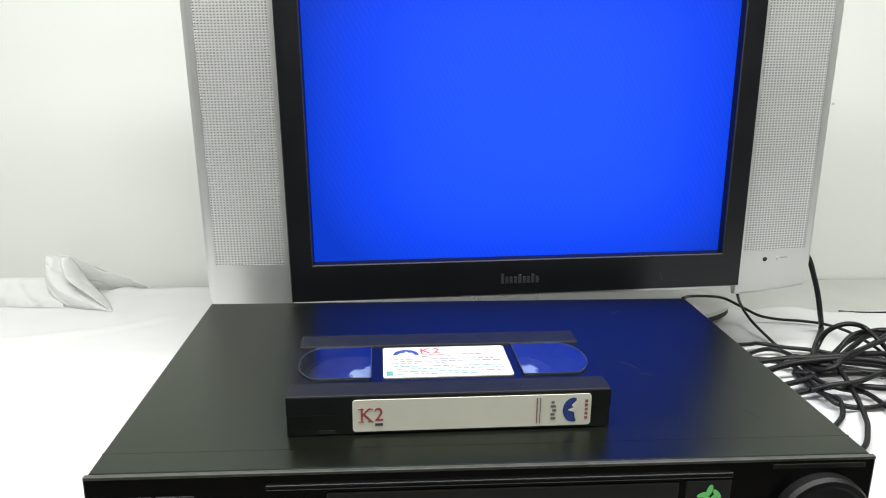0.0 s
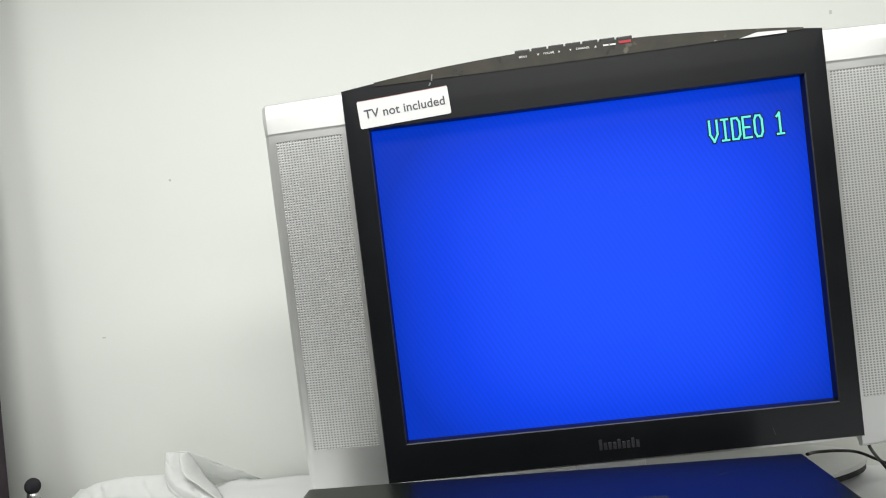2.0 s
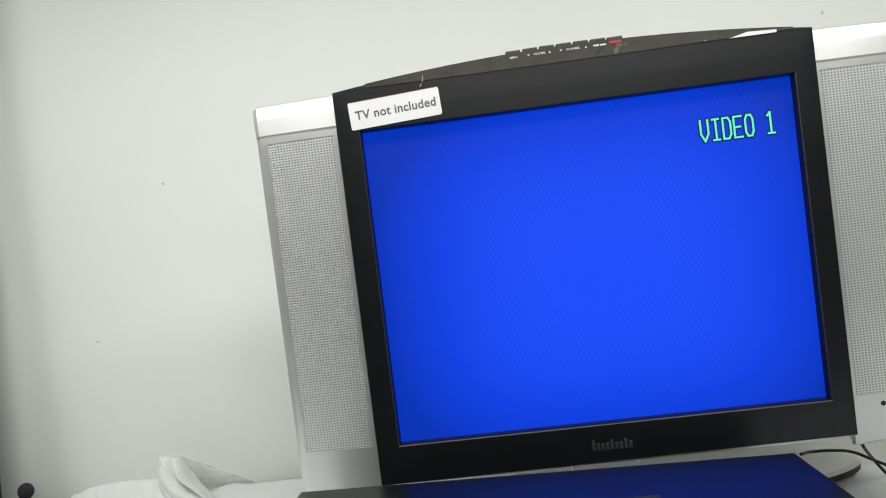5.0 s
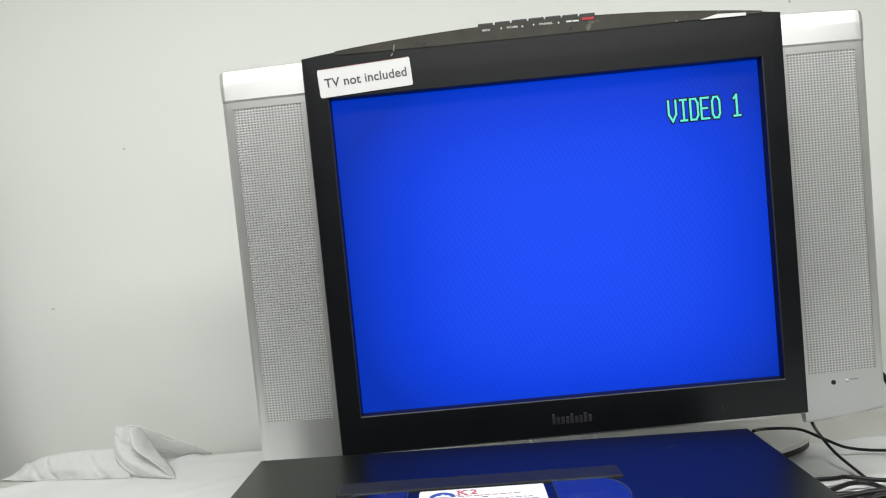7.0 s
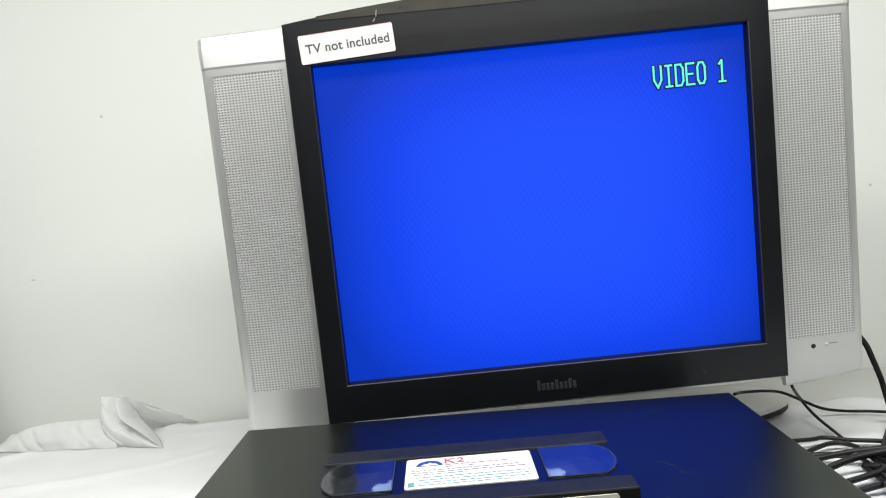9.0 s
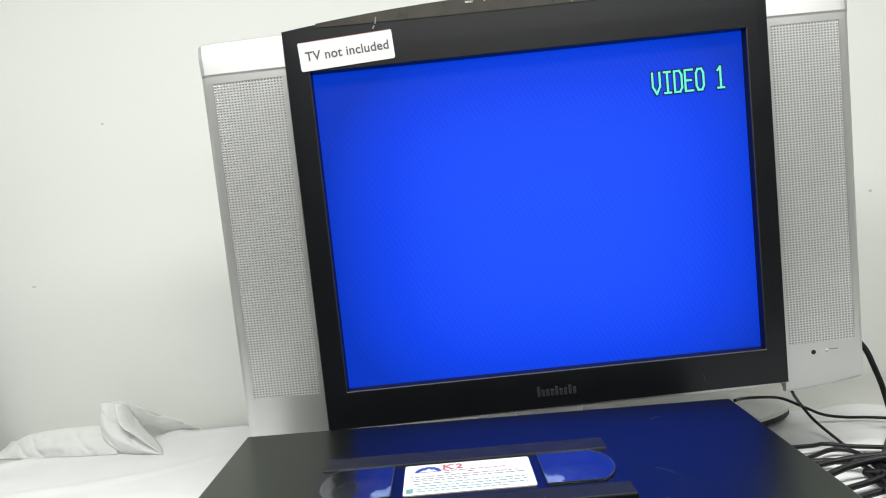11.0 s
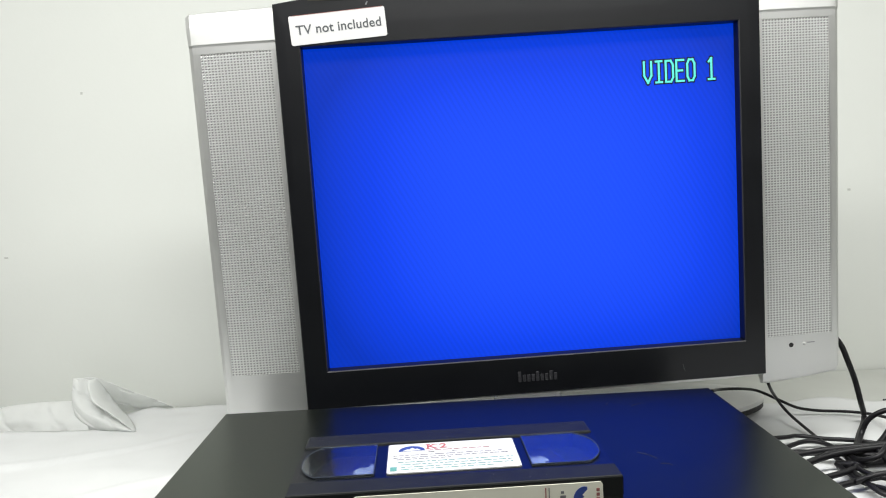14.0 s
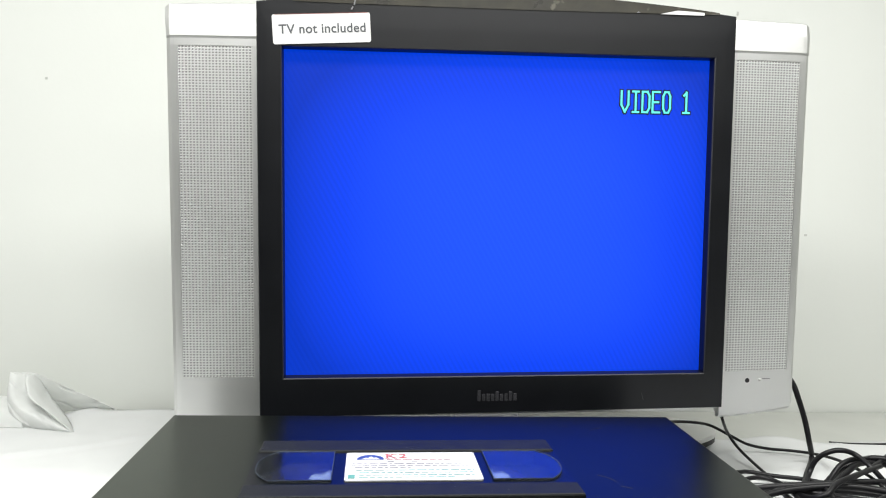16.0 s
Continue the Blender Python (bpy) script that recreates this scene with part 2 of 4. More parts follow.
def rounded(x0, x1, z0, z1, r, n=5):
    """Outline of a rectangle with rounded corners."""
    pts = []
    for cx, cz, a0 in ((x1 - r, z1 - r, 0), (x0 + r, z1 - r, 90), (x0 + r, z0 + r, 180), (x1 - r, z0 + r, 270)):
        for k in range(n + 1):
            a = radians(a0 + 90 * k / n)
            pts.append((cx + r * math.cos(a), cz + r * math.sin(a)))
    return pts


def turned(profile, n=32):
    """A turned body round z from (radius, height) pairs."""
    bm = bmesh.new()
    rings = []
    for r, z in profile:
        rings.append([bm.verts.new((r * math.cos(2 * math.pi * k / n), r * math.sin(2 * math.pi * k / n), z)) for k in range(n)])
    for a, b in zip(rings, rings[1:]):
        for k in range(n):
            bm.faces.new((a[k], a[(k + 1) % n], b[(k + 1) % n], b[k]))
    bm.faces.new(rings[0][::-1])
    bm.faces.new(rings[-1])
    return bm


def spline(pts, steps=10):
    """Points along a smooth line through pts."""
    p = [Vector(q) for q in pts]
    p = [2 * p[0] - p[1]] + p + [2 * p[-1] - p[-2]]
    out = []
    for i in range(1, len(p) - 2):
        a, b, c, d = p[i - 1:i + 3]
        for k in range(steps):
            t = k / steps
            out.append(0.5 * (2 * b + (c - a) * t + (2 * a - 5 * b + 4 * c - d) * t * t + (3 * b - a - 3 * c + d) * t ** 3))
    return out + [p[-2]]


def tube(pts, r, n=10, steps=10):
    line = spline(pts, steps)
    bm = bmesh.new()
    rings, up = [], Vector((0, 0, 1))
    for i, q in enumerate(line):
        way = (line[min(i + 1, len(line) - 1)] - line[max(i - 1, 0)]).normalized()
        side = way.cross(up)
        side = side.normalized() if side.length > 0.05 else Vector((1, 0, 0))
        top = side.cross(way).normalized()
        rings.append([bm.verts.new(q + r * (math.cos(2 * math.pi * k / n) * side + math.sin(2 * math.pi * k / n) * top)) for k in range(n)])
    for a, b in zip(rings, rings[1:]):
        for k in range(n):
            bm.faces.new((a[k], a[(k + 1) % n], b[(k + 1) % n], b[k]))
    bm.faces.new(rings[0])
    bm.faces.new(rings[-1][::-1])
    return bm


def lettering(name, text, size, mat, parent, m, stretch=1.0, bold=0.0, spread=1.0):
    """Flat writing with a little thickness, in the xz plane of its parent, centred on m."""
    cu = bpy.data.curves.new(name + "_font", "FONT")
    cu.body, cu.size, cu.align_x, cu.align_y, cu.extrude, cu.offset = text, size, "CENTER", "CENTER", 0.00008, bold
    cu.space_character = spread
    tmp = bpy.data.objects.new("tmp", cu)
    scene.collection.objects.link(tmp)
    me = bpy.data.meshes.new_from_object(tmp.evaluated_get(bpy.context.evaluated_depsgraph_get()))
    bpy.data.objects.remove(tmp)
    me.transform(Matrix.Diagonal((stretch, 1, 1, 1)))
    me.materials.clear()
    me.materials.append(mat)
    me.name = name
    ob = new(name, me)
    ob.parent = parent
    ob.matrix_local = m
    return ob


FLAT = pose(0, 0, 0, 90, 0, 0)  # writing stands upright and faces the viewer

# ---- room ----
TABLE_Z = -0.092
WALL_Y = 0.28


def setting(name, bm, mat, label, category, smooth=False):
    return tagged(part(name, bm, mat, smooth=smooth), label, category, kind="structure")


setting("wall_north", box(-2.2, 2.2, WALL_Y, WALL_Y + 0.12, -0.84, 1.62), M_wall, "pale greenish white painted plain wall", "wall")
north = bpy.data.objects["wall_north"]
for x, z, w, h in ((0.432, 0.452, 0.003, 0.005), (0.545, 0.155, 0.004, 0.003), (-0.59, 0.12, 0.005, 0.002), (-0.47, 0.33, 0.003, 0.003)):
    part("scuff", box(x, x + w, WALL_Y - 0.0006, WALL_Y + 0.001, z, z + h, 0.0002), M_table, north, "small dull mark on the paint")
# Unseen wall behind the camera, added dark so that glossy fronts reflect little.
setting("wall_south", box(-2.2, 2.2, -3.72, -3.6, -0.84, 1.62), M_farwall, "unseen dark grey wall added to keep reflections dark", "wall")
setting("wall_west", box(-2.32, -2.2, -3.72, WALL_Y + 0.12, -0.84, 1.62), M_wall, "plain off-white painted wall", "wall")
setting("wall_east", box(2.2, 2.32, -3.72, WALL_Y + 0.12, -0.84, 1.62), M_wall, "plain off-white painted wall", "wall")
# The unseen floor is toned dark for the same reflections.
setting("floor", box(-2.32, 2.32, -3.72, WALL_Y + 0.12, -0.94, -0.84), M_floor, "dull brown carpet floor", "floor")
setting("ceiling", box(-2.32, 2.32, -3.72, WALL_Y + 0.12, 1.62, 1.72), M_ceiling, "plain white painted ceiling", "ceiling")


def build_table():
    t = thing("table", pose(0, 0, TABLE_Z), "pale grey laminate table against the wall", "table")
    out = rounded(-0.64, 0.86, -0.385, WALL_Y - 0.004, 0.03)
    part("tabletop", slab(out, -0.03, -0.001, 0.0, "z"), M_table, t)
    for x in (-0.58, 0.80):
        for y in (-0.33, 0.22):
            part("leg", box(x - 0.025, x + 0.025, y - 0.025, y + 0.025, -0.748, -0.03, 0.003), M_table, t)
    return t


build_table()


def sheet_back(x):
    """How far back the cloth reaches on the table."""
    s = lambda a, b: min(1, max(0, (x - a) / (b - a)))
    y = 0.185 + 0.075 * s(-0.46, -0.41) - 0.03 * s(-0.28, -0.15) - 0.095 * s(0.1, 0.34)
    return y + 0.004 * math.sin(x * 23) + 0.003 * math.sin(x * 57 + 1)


def sheet_height(x, y):
    h = 0.0035 * max(0, noise.noise(Vector((x * 5.0, y * 9.0, 0.3)))) + 0.0022 * noise.noise(Vector((x * 14 + y * 6, y * 21 - x * 4, 2.0)))
    crease = noise.noise(Vector((x * 3 - y * 7, y * 2 + x, 5.0)))
    h += 0.003 * math.exp(-(crease / 0.05) ** 2)
    under = max(0, min(1, (abs(x) - 0.17) / 0.06)) if -0.36 < y < 0.02 else 1.0
    back = max(0.0, 1 - abs(y - sheet_back(x)) / 0.02)
    return 0.0012 + max(0, h) * under * 1.2 + 0.003 * back * (0.5 + 0.5 * math.sin(x * 31))


def build_sheet():
    bm = bmesh.new()
    nx, ny = 190, 110
    grid = []
    for i in range(nx + 1):
        x = -0.70 + 1.54 * i / nx
        col = []
        for j in range(ny + 1):
            v = j / ny
            yb = sheet_back(max(x, -0.64))
            y = -0.39 + (yb + 0.39) * v
            z = sheet_height(x, y)
            px = x
            if x < -0.615:
                d = -0.615 - x
                a = min(1.4, d / 0.03)
                px = -0.615 - 0.03 * math.sin(a) - 0.012 * max(0, noise.noise(Vector((y * 9, 1, 1))))
                z += -0.03 * (1 - math.cos(a)) - max(0, d - 0.042) * 1.6
            col.append(bm.verts.new((px, y, z)))
        grid.append(col)
    for a, b in zip(grid, grid[1:]):
        for j in range(ny):
            bm.faces.new((a[j], b[j], b[j + 1], a[j + 1]))
    ob = part("table_cloth", bm, M_sheet, smooth=True, m=pose(0, 0, TABLE_Z))
    mod = ob.modifiers.new("thickness", "SOLIDIFY")
    mod.thickness, mod.offset = 0.0008, 0
    return tagged(ob, "wrinkled thin white cloth spread over the table", "cloth")


build_sheet()


def loft(bm, rows, nu, nv, rough, seed):
    """A smooth cloth surface through rows of points, each row running along the cloth, with small uneven wrinkles."""
    lines = []
    for row in rows:
        line = spline(row, 16)
        lines.append([line[min(len(line) - 1, round(k * (len(line) - 1) / nu))] for k in range(nu + 1)])
    grid = []
    for k in range(nu + 1):
        line = spline([li[k] for li in lines], 16)
        grid.append([line[min(len(line) - 1, round(j * (len(line) - 1) / nv))] for j in range(nv + 1)])
    out = []
    for i, col in enumerate(grid):
        new_col = []
        for q in col:
            d = rough * noise.noise(q * 45 + Vector((seed, 0, 0))) + 0.5 * rough * noise.noise(q * 110 + Vector((0, seed, 0)))
            sharp = abs(noise.noise(Vector((q.x * 30 + q.z * 40, q.y * 30 - q.z * 20, seed))))
            d -= 0.9 * rough * math.exp(-(sharp / 0.07) ** 2)
            new_col.append(bm.verts.new((q.x + 0.3 * d, q.y - 0.8 * d, max(q.z + 0.5 * d, TABLE_Z + 0.0012))))
        out.append(new_col)
    for p, q in zip(out, out[1:]):
        for j in range(nv):
            bm.faces.new((p[j], q[j], q[j + 1], p[j + 1]))


def build_tissue():
    """A crumpled end of thin cloth: a low puffed side, a standing peak with a flap that curls down to a tip, and a sloping panel behind."""
    bm = bmesh.new()
    low = TABLE_Z + 0.0015
    puff_top = [(-0.635, 0.236, low), (-0.605, 0.230, -0.075), (-0.580, 0.226, -0.0665), (-0.550, 0.225, -0.0635), (-0.512, 0.224, -0.062), (-0.466, 0.222, -0.063)]
    puff_face = [(-0.637, 0.222, low), (-0.606, 0.212, -0.083), (-0.578, 0.206, -0.079), (-0.545, 0.203, -0.077), (-0.505, 0.199, -0.076), (-0.462, 0.196, -0.077)]
    puff_foot = [(-0.640, 0.214, low), (-0.606, 0.205, low), (-0.572, 0.199, low), (-0.538, 0.195, low), (-0.500, 0.190, low), (-0.455, 0.186, low)]
    puff_back = [(x, 0.262, -0.085) for x, y, z in puff_top]
    loft(bm, [puff_back, puff_top, puff_face, puff_foot], 70, 34, 0.0030, 1.0)
    skirt = [(-0.480, 0.219, -0.050), (-0.478, 0.210, -0.070), (-0.474, 0.199, low), (-0.458, 0.191, low), (-0.436, 0.184, low), (-0.3942, 0.1726, low)]
    edge = [(-0.4825, 0.214, -0.0315), (-0.482, 0.208, -0.045), (-0.479, 0.200, -0.060), (-0.466, 0.190, -0.076), (-0.443, 0.183, -0.087), (-0.394, 0.172, low)]
    crest = [(-0.475, 0.210, -0.0318), (-0.472, 0.200, -0.050), (-0.462, 0.189, -0.064), (-0.441, 0.180, -0.073), (-0.420, 0.175, -0.082), (-0.3938, 0.1715, low)]
    hollow = [(-0.467, 0.215, -0.0325), (-0.463, 0.209, -0.047), (-0.453, 0.203, -0.061), (-0.435, 0.195, -0.0715), (-0.417, 0.185, -0.080), (-0.3934, 0.1722, low)]
    lip = [(-0.461, 0.212, -0.0330), (-0.456, 0.200, -0.044), (-0.446, 0.189, -0.0565), (-0.427, 0.181, -0.0665), (-0.410, 0.176, -0.078), (-0.3930, 0.1715, low)]
    tuck = [(-0.455, 0.220, -0.0335), (-0.447, 0.224, -0.050), (-0.436, 0.222, -0.066), (-0.420, 0.212, -0.079), (-0.404, 0.194, -0.087), (-0.3925, 0.1735, low)]
    loft(bm, [skirt, edge, crest, hollow, lip, tuck], 56, 46, 0.0026, 4.0)
    ridge = [(-0.482, 0.2155, -0.0315), (-0.468, 0.217, -0.0312), (-0.455, 0.220, -0.0335), (-0.438, 0.228, -0.044), (-0.415, 0.240, -0.060), (-0.395, 0.250, -0.074), (-0.377, 0.258, -0.087)]
    middle = [(-0.480, 0.222, -0.060), (-0.464, 0.225, -0.060), (-0.450, 0.230, -0.062), (-0.434, 0.238, -0.067), (-0.413, 0.247, -0.075), (-0.394, 0.256, -0.083), (-0.377, 0.262, low)]
    foot = [(-0.478, 0.232, low), (-0.460, 0.240, low), (-0.446, 0.250, low), (-0.430, 0.257, low), (-0.412, 0.261, low), (-0.393, 0.265, low), (-0.377, 0.268, low)]
    loft(bm, [ridge, middle, foot], 64, 30, 0.0030, 7.0)
    ob = part("crumpled_cloth", bm, M_tissue, smooth=True)
    mod = ob.modifiers.new("thickness", "SOLIDIFY")
    mod.thickness, mod.offset = 0.0005, 0
    return tagged(ob, "crumpled thin white cloth standing in a peak by the wall", "cloth")


build_tissue()


def build_curtain():
    bm = bmesh.new()
    rows = []
    for i in range(61):
        s = i / 60
        z = -0.80 + 2.3 * s
        row = []
        for j in range(41):
            u = j / 40
            x = -1.25 + u * 0.539
            y = 0.215 + 0.022 * math.sin(u * 38 + 0.6 * math.sin(z * 3)) + 0.006 * noise.noise(Vector((u * 9, z * 2, 0)))
            row.append(bm.verts.new((x, y, z)))
        rows.append(row)
    for a, b in zip(rows, rows[1:]):
        for j in range(40):
            bm.faces.new((a[j], a[j + 1], b[j + 1], b[j]))
    ob = part("curtain", bm, M_curtain, smooth=True)
    mod = ob.modifiers.new("thickness", "SOLIDIFY")
    mod.thickness = 0.004
    return tagged(ob, "dark plum brown curtain hanging in folds beside the wall", "curtain")


build_curtain()


def build_microphone():
    t = thing("microphone", pose(-0.689, 0.24, -0.84), "small silver microphone with black foam ball on a thin stand", "microphone")
    part("stand_base", turned([(0.07, 0), (0.07, 0.008), (0.05, 0.012), (0.006, 0.016)]), M_cable, t, smooth=False)
    part("stand_pole", turned([(0.005, 0.014), (0.005, 0.71)]), M_cable, t, smooth=True)
    part("collar", turned([(0.006, 0.70), (0.013, 0.705), (0.0135, 0.735), (0.010, 0.738)]), M_cable, t, "black rubber collar", smooth=True)
    part("body", turned([(0.008, 0.737), (0.0083, 0.742), (0.0083, 0.758), (0.0075, 0.762)]), M_chrome, t, "brushed silver body", smooth=True)
    prof = [(0.004, 0.759)]
    for k in range(1, 12):
        a = math.pi * k / 12
        prof.append((0.0104 * math.sin(a), 0.7705 - 0.0112 * math.cos(a)))
    prof.append((0.0005, 0.7817))
    part("foam_ball", turned(prof, 24), M_foam, t, "black foam windscreen", smooth=True)


build_microphone()


# ---- television ----
TV = thing("television", pose(0.0703, -0.0089, 0.1748, 0.88, -1.06, 0.73),
           "silver and black flat television showing a blue screen", "television")


def bezel_top(x):
    return 0.1898 + 0.0138 * (1 - (x / 0.2222) ** 2)


def bezel_front(z):
    """Depth of the bezel's face: flat, but leaning back above a crease near its top."""
    return -0.0098 + 0.016 * max(0.0, z - 0.1695)


OX, OZ = 0.0010, 0.0  # middle of the picture within the bezel


def build_bezel():
    """Black surround with a bowed top edge and a straight-walled opening down to the panel."""
    n = 40
    outer = []
    for k in range(n + 1):
        x = -0.2222 + 0.4444 * k / n
        outer.append((x, bezel_top(x)))
    for k in range(n + 1):
        x = 0.2222 - 0.4444 * k / n
        outer.append((x, -0.1864 + 0.0012 * x / 0.2222))
    bm = bmesh.new()

    def ring(f, y, into=None):
        pts = [f(x, z) for x, z in outer]
        return [(into or bm).verts.new((x, y(z) if callable(y) else y, z)) for x, z in pts]

    def inner(hx, hz, ox=0.0, hz_low=None):
        def f(x, z):
            u, v = x / 0.2222, z / (0.1898 if z > 0 else 0.1864 - 0.0012 * x / 0.2222)
            k = max(abs(u), abs(v))
            px, pz = max(-1.0, min(1.0, u / k)), max(-1.0, min(1.0, v / k))
            return ox + px * hx, OZ + pz * (hz if pz > 0 or hz_low is None else hz_low)
        return f

    same = lambda x, z: (x, z)
    inset = lambda x, z: (x * 0.9965, z - math.copysign(0.0008, z))
    rings = [ring(same, 0.02), ring(same, lambda z: bezel_front(z) + 0.0014), ring(inset, bezel_front),
             ring(inner(0.2125, 0.1695, 0.0, 0.1700), -0.0098), ring(inner(0.2020, 0.1516, OX), -0.0098)]
    m = len(outer)
    for a, b in zip(rings, rings[1:]):
        for k in range(m):
            bm.faces.new((a[k], a[(k + 1) % m], b[(k + 1) % m], b[k]))
    part("bezel", bm, M_bezel, TV, "black satin plastic bezel with bowed top")
    # The bevel's material is lighter than the wall: the light it catches is painted.
    steps = [(0.2020, 0.1516, -0.0098), (0.2011, 0.1508, -0.0088), (0.2003, 0.1499, -0.0006), (0.2000, 0.1496, 0.003)]
    for name, mat, label, run in (("bezel_lip", M_lip, "bevelled lip round the opening, its caught light painted grey", steps[:2]), ("opening_wall", M_bezel, "black wall of the opening", steps[1:])):
        piece = bmesh.new()
        loops = [ring(inner(hx, hz, OX), y, piece) for hx, hz, y in run]
        for a, b in zip(loops, loops[1:]):
            for k in range(m):
                piece.faces.new((a[k], a[(k + 1) % m], b[(k + 1) % m], b[k]))
        part(name, piece, mat, TV, label)


build_bezel()
screen = part("screen", box(OX - 0.2003, OX + 0.2003, 0.0, 0.004, -0.1499, 0.1499), M_screen, TV, "blue glowing screen")

# On-screen writing, in strokes of a blocky display alphabet: x, z of stroke ends in a cell 1 wide and 1 high.
GLYPHS = {
    "V": [((0, 1), (0, 0.35)), ((0, 0.35), (0.5, 0)), ((0.5, 0), (1, 0.35)), ((1, 0.35), (1, 1))],
    "I": [((0.1, 1), (0.9, 1)), ((0.5, 1), (0.5, 0)), ((0.1, 0), (0.9, 0))],
    "D": [((0, 0), (0, 1)), ((0, 1), (0.7, 1)), ((0.7, 1), (1, 0.8)), ((1, 0.8), (1, 0.2)), ((1, 0.2), (0.7, 0)), ((0.7, 0), (0, 0))],
    "E": [((1, 1), (0, 1)), ((0, 1), (0, 0)), ((0, 0), (1, 0)), ((0, 0.5), (0.8, 0.5))],
    "O": [((0.25, 0), (0, 0.2)), ((0, 0.2), (0, 0.8)), ((0, 0.8), (0.25, 1)), ((0.25, 1), (0.75, 1)), ((0.75, 1), (1, 0.8)),
          ((1, 0.8), (1, 0.2)), ((1, 0.2), (0.75, 0)), ((0.75, 0), (0.25, 0))],
    "1": [((0.15, 0.85), (0.5, 1)), ((0.5, 1), (0.5, 0)), ((0.1, 0), (0.9, 0))],
}


def strokes(segments, x0, z0, w, h, half, y0, y1):
    bm = bmesh.new()
    for (ax, az), (bx, bz) in segments:
        a, b = Vector((x0 + ax * w, 0, z0 + az * h)), Vector((x0 + bx * w, 0, z0 + bz * h))
        d = (b - a).normalized()
        a, b, s = a - d * half, b + d * half, Vector((-d.z, 0, d.x)) * half
        q = [a + s, b + s, b - s, a - s]
        lo = [bm.verts.new((p.x, y0, p.z)) for p in q]
        hi = [bm.verts.new((p.x, y1, p.z)) for p in q]
        bm.faces.new(lo)
        bm.faces.new(hi[::-1])
        for k in range(4):
            bm.faces.new((lo[k], lo[(k + 1) % 4], hi[(k + 1) % 4], hi[k]))
    return bm


OSD = glowing("black_screen_outline", (0.0, 0.002, 0.02), 0.5)
for letter, x in zip("VIDEO1", (0.1156, 0.1261, 0.1361, 0.1461, 0.1565, 0.1759)):
    w = 0.0068
    glyph = part("letter_outline", strokes(GLYPHS[letter], x, 0.1000, w, 0.0192, 0.00205, -0.0004, -0.0001), OSD, screen)
    part("letter", strokes(GLYPHS[letter], x, 0.1000, w, 0.0192, 0.00092, -0.0009, -0.0005), M_osd, screen, "glowing cyan-green letter")


def build_top_strip():
    """Smoky glossy strip that follows the bow of the top edge."""
    n = 36
    bm = bmesh.new()
    lo, hi, bk = [], [], []
    for k in range(n + 1):
        x = -0.190 + 0.395 * k / n
        top = bezel_top(x) + 0.0004
        low = min(0.1892 + 0.0010 * (x / 0.19) ** 2, top - 0.0002)
        lo.append(bm.verts.new((x, bezel_front(low) - 0.0007, low)))
        hi.append(bm.verts.new((x, bezel_front(top) - 0.0003, top)))
        bk.append(bm.verts.new((x, 0.014, top + 0.0005)))
    for k in range(n):
        bm.faces.new((lo[k], lo[k + 1], hi[k + 1], hi[k]))
        bm.faces.new((hi[k], hi[k + 1], bk[k + 1], bk[k]))
    part("top_strip", bm, M_gloss, TV, "scuffed smoky glossy strip", smooth=False)


build_top_strip()


def on_strip(x, z):
    """Place of a small print on the leaning strip."""
    return pose(x, bezel_front(z) - 0.0008, z, 0, 0, 0) @ pose(0, 0, 0, -0.9) @ FLAT


for k in range(7):
    x = -0.0555 + 0.0157 * k
    z = bezel_top(x + 0.007)
    part("button", box(x, x + 0.0140, -0.0088, 0.006, z - 0.0006, z + 0.0032, 0.0008), M_button, TV)
for word, x in (("MENU", -0.0485), ("VOLUME", -0.0245), ("CHANNEL", 0.0068)):
    lettering("button_print", word, 0.0026, M_print, TV, on_strip(x, bezel_top(x) - 0.0038), 1.0, 0.00004, 1.05)
for x in (-0.0345, -0.0150, -0.0045, 0.0185):
    up = 1 if x in (-0.0150, 0.0185) else -1
    z = bezel_top(x) - 0.0038
    part("arrow_print", slab([(x - 0.0010, z - 0.0008 * up), (x + 0.0010, z - 0.0008 * up), (x, z + 0.0011 * up)], bezel_front(z) - 0.0010, bezel_front(z) - 0.0002), M_print, TV)
for x0, x1 in ((0.0255, 0.0305), (0.0315, 0.0370)):
    z = bezel_top(x0) - 0.0036
    part("button_print", box(x0, x1, bezel_front(z) - 0.0010, bezel_front(z) - 0.0002, z - 0.0007, z + 0.0007), M_print, TV)
z = bezel_top(0.045) - 0.0022
part("power_mark", box(0.0400, 0.0510, bezel_front(z) - 0.0010, bezel_front(z), z - 0.0013, z + 0.0011), M_red, TV, "red power marking")
for pts in ([(0.1245, 0.1900), (0.1262, 0.1912), (0.1280, 0.1899)], [(-0.1362, 0.1885), (-0.1350, 0.1944), (-0.1340, 0.1944), (-0.1350, 0.1885)],
            [(-0.1390, 0.1845), (-0.1372, 0.1872), (-0.1362, 0.1868), (-0.1376, 0.1843)]):
    part("scuff", slab(pts, -0.0106, -0.0085), M_greyink, TV, "pale scuff")
# Tape on the strip; its glare is put into the white colour.
part("tape_glare", slab([(0.1475, 0.1893), (0.1637, 0.1930), (0.1897, 0.1917), (0.1897, 0.1892)], -0.0108, -0.0085), M_label, TV, "glossy tape with its glare painted white")


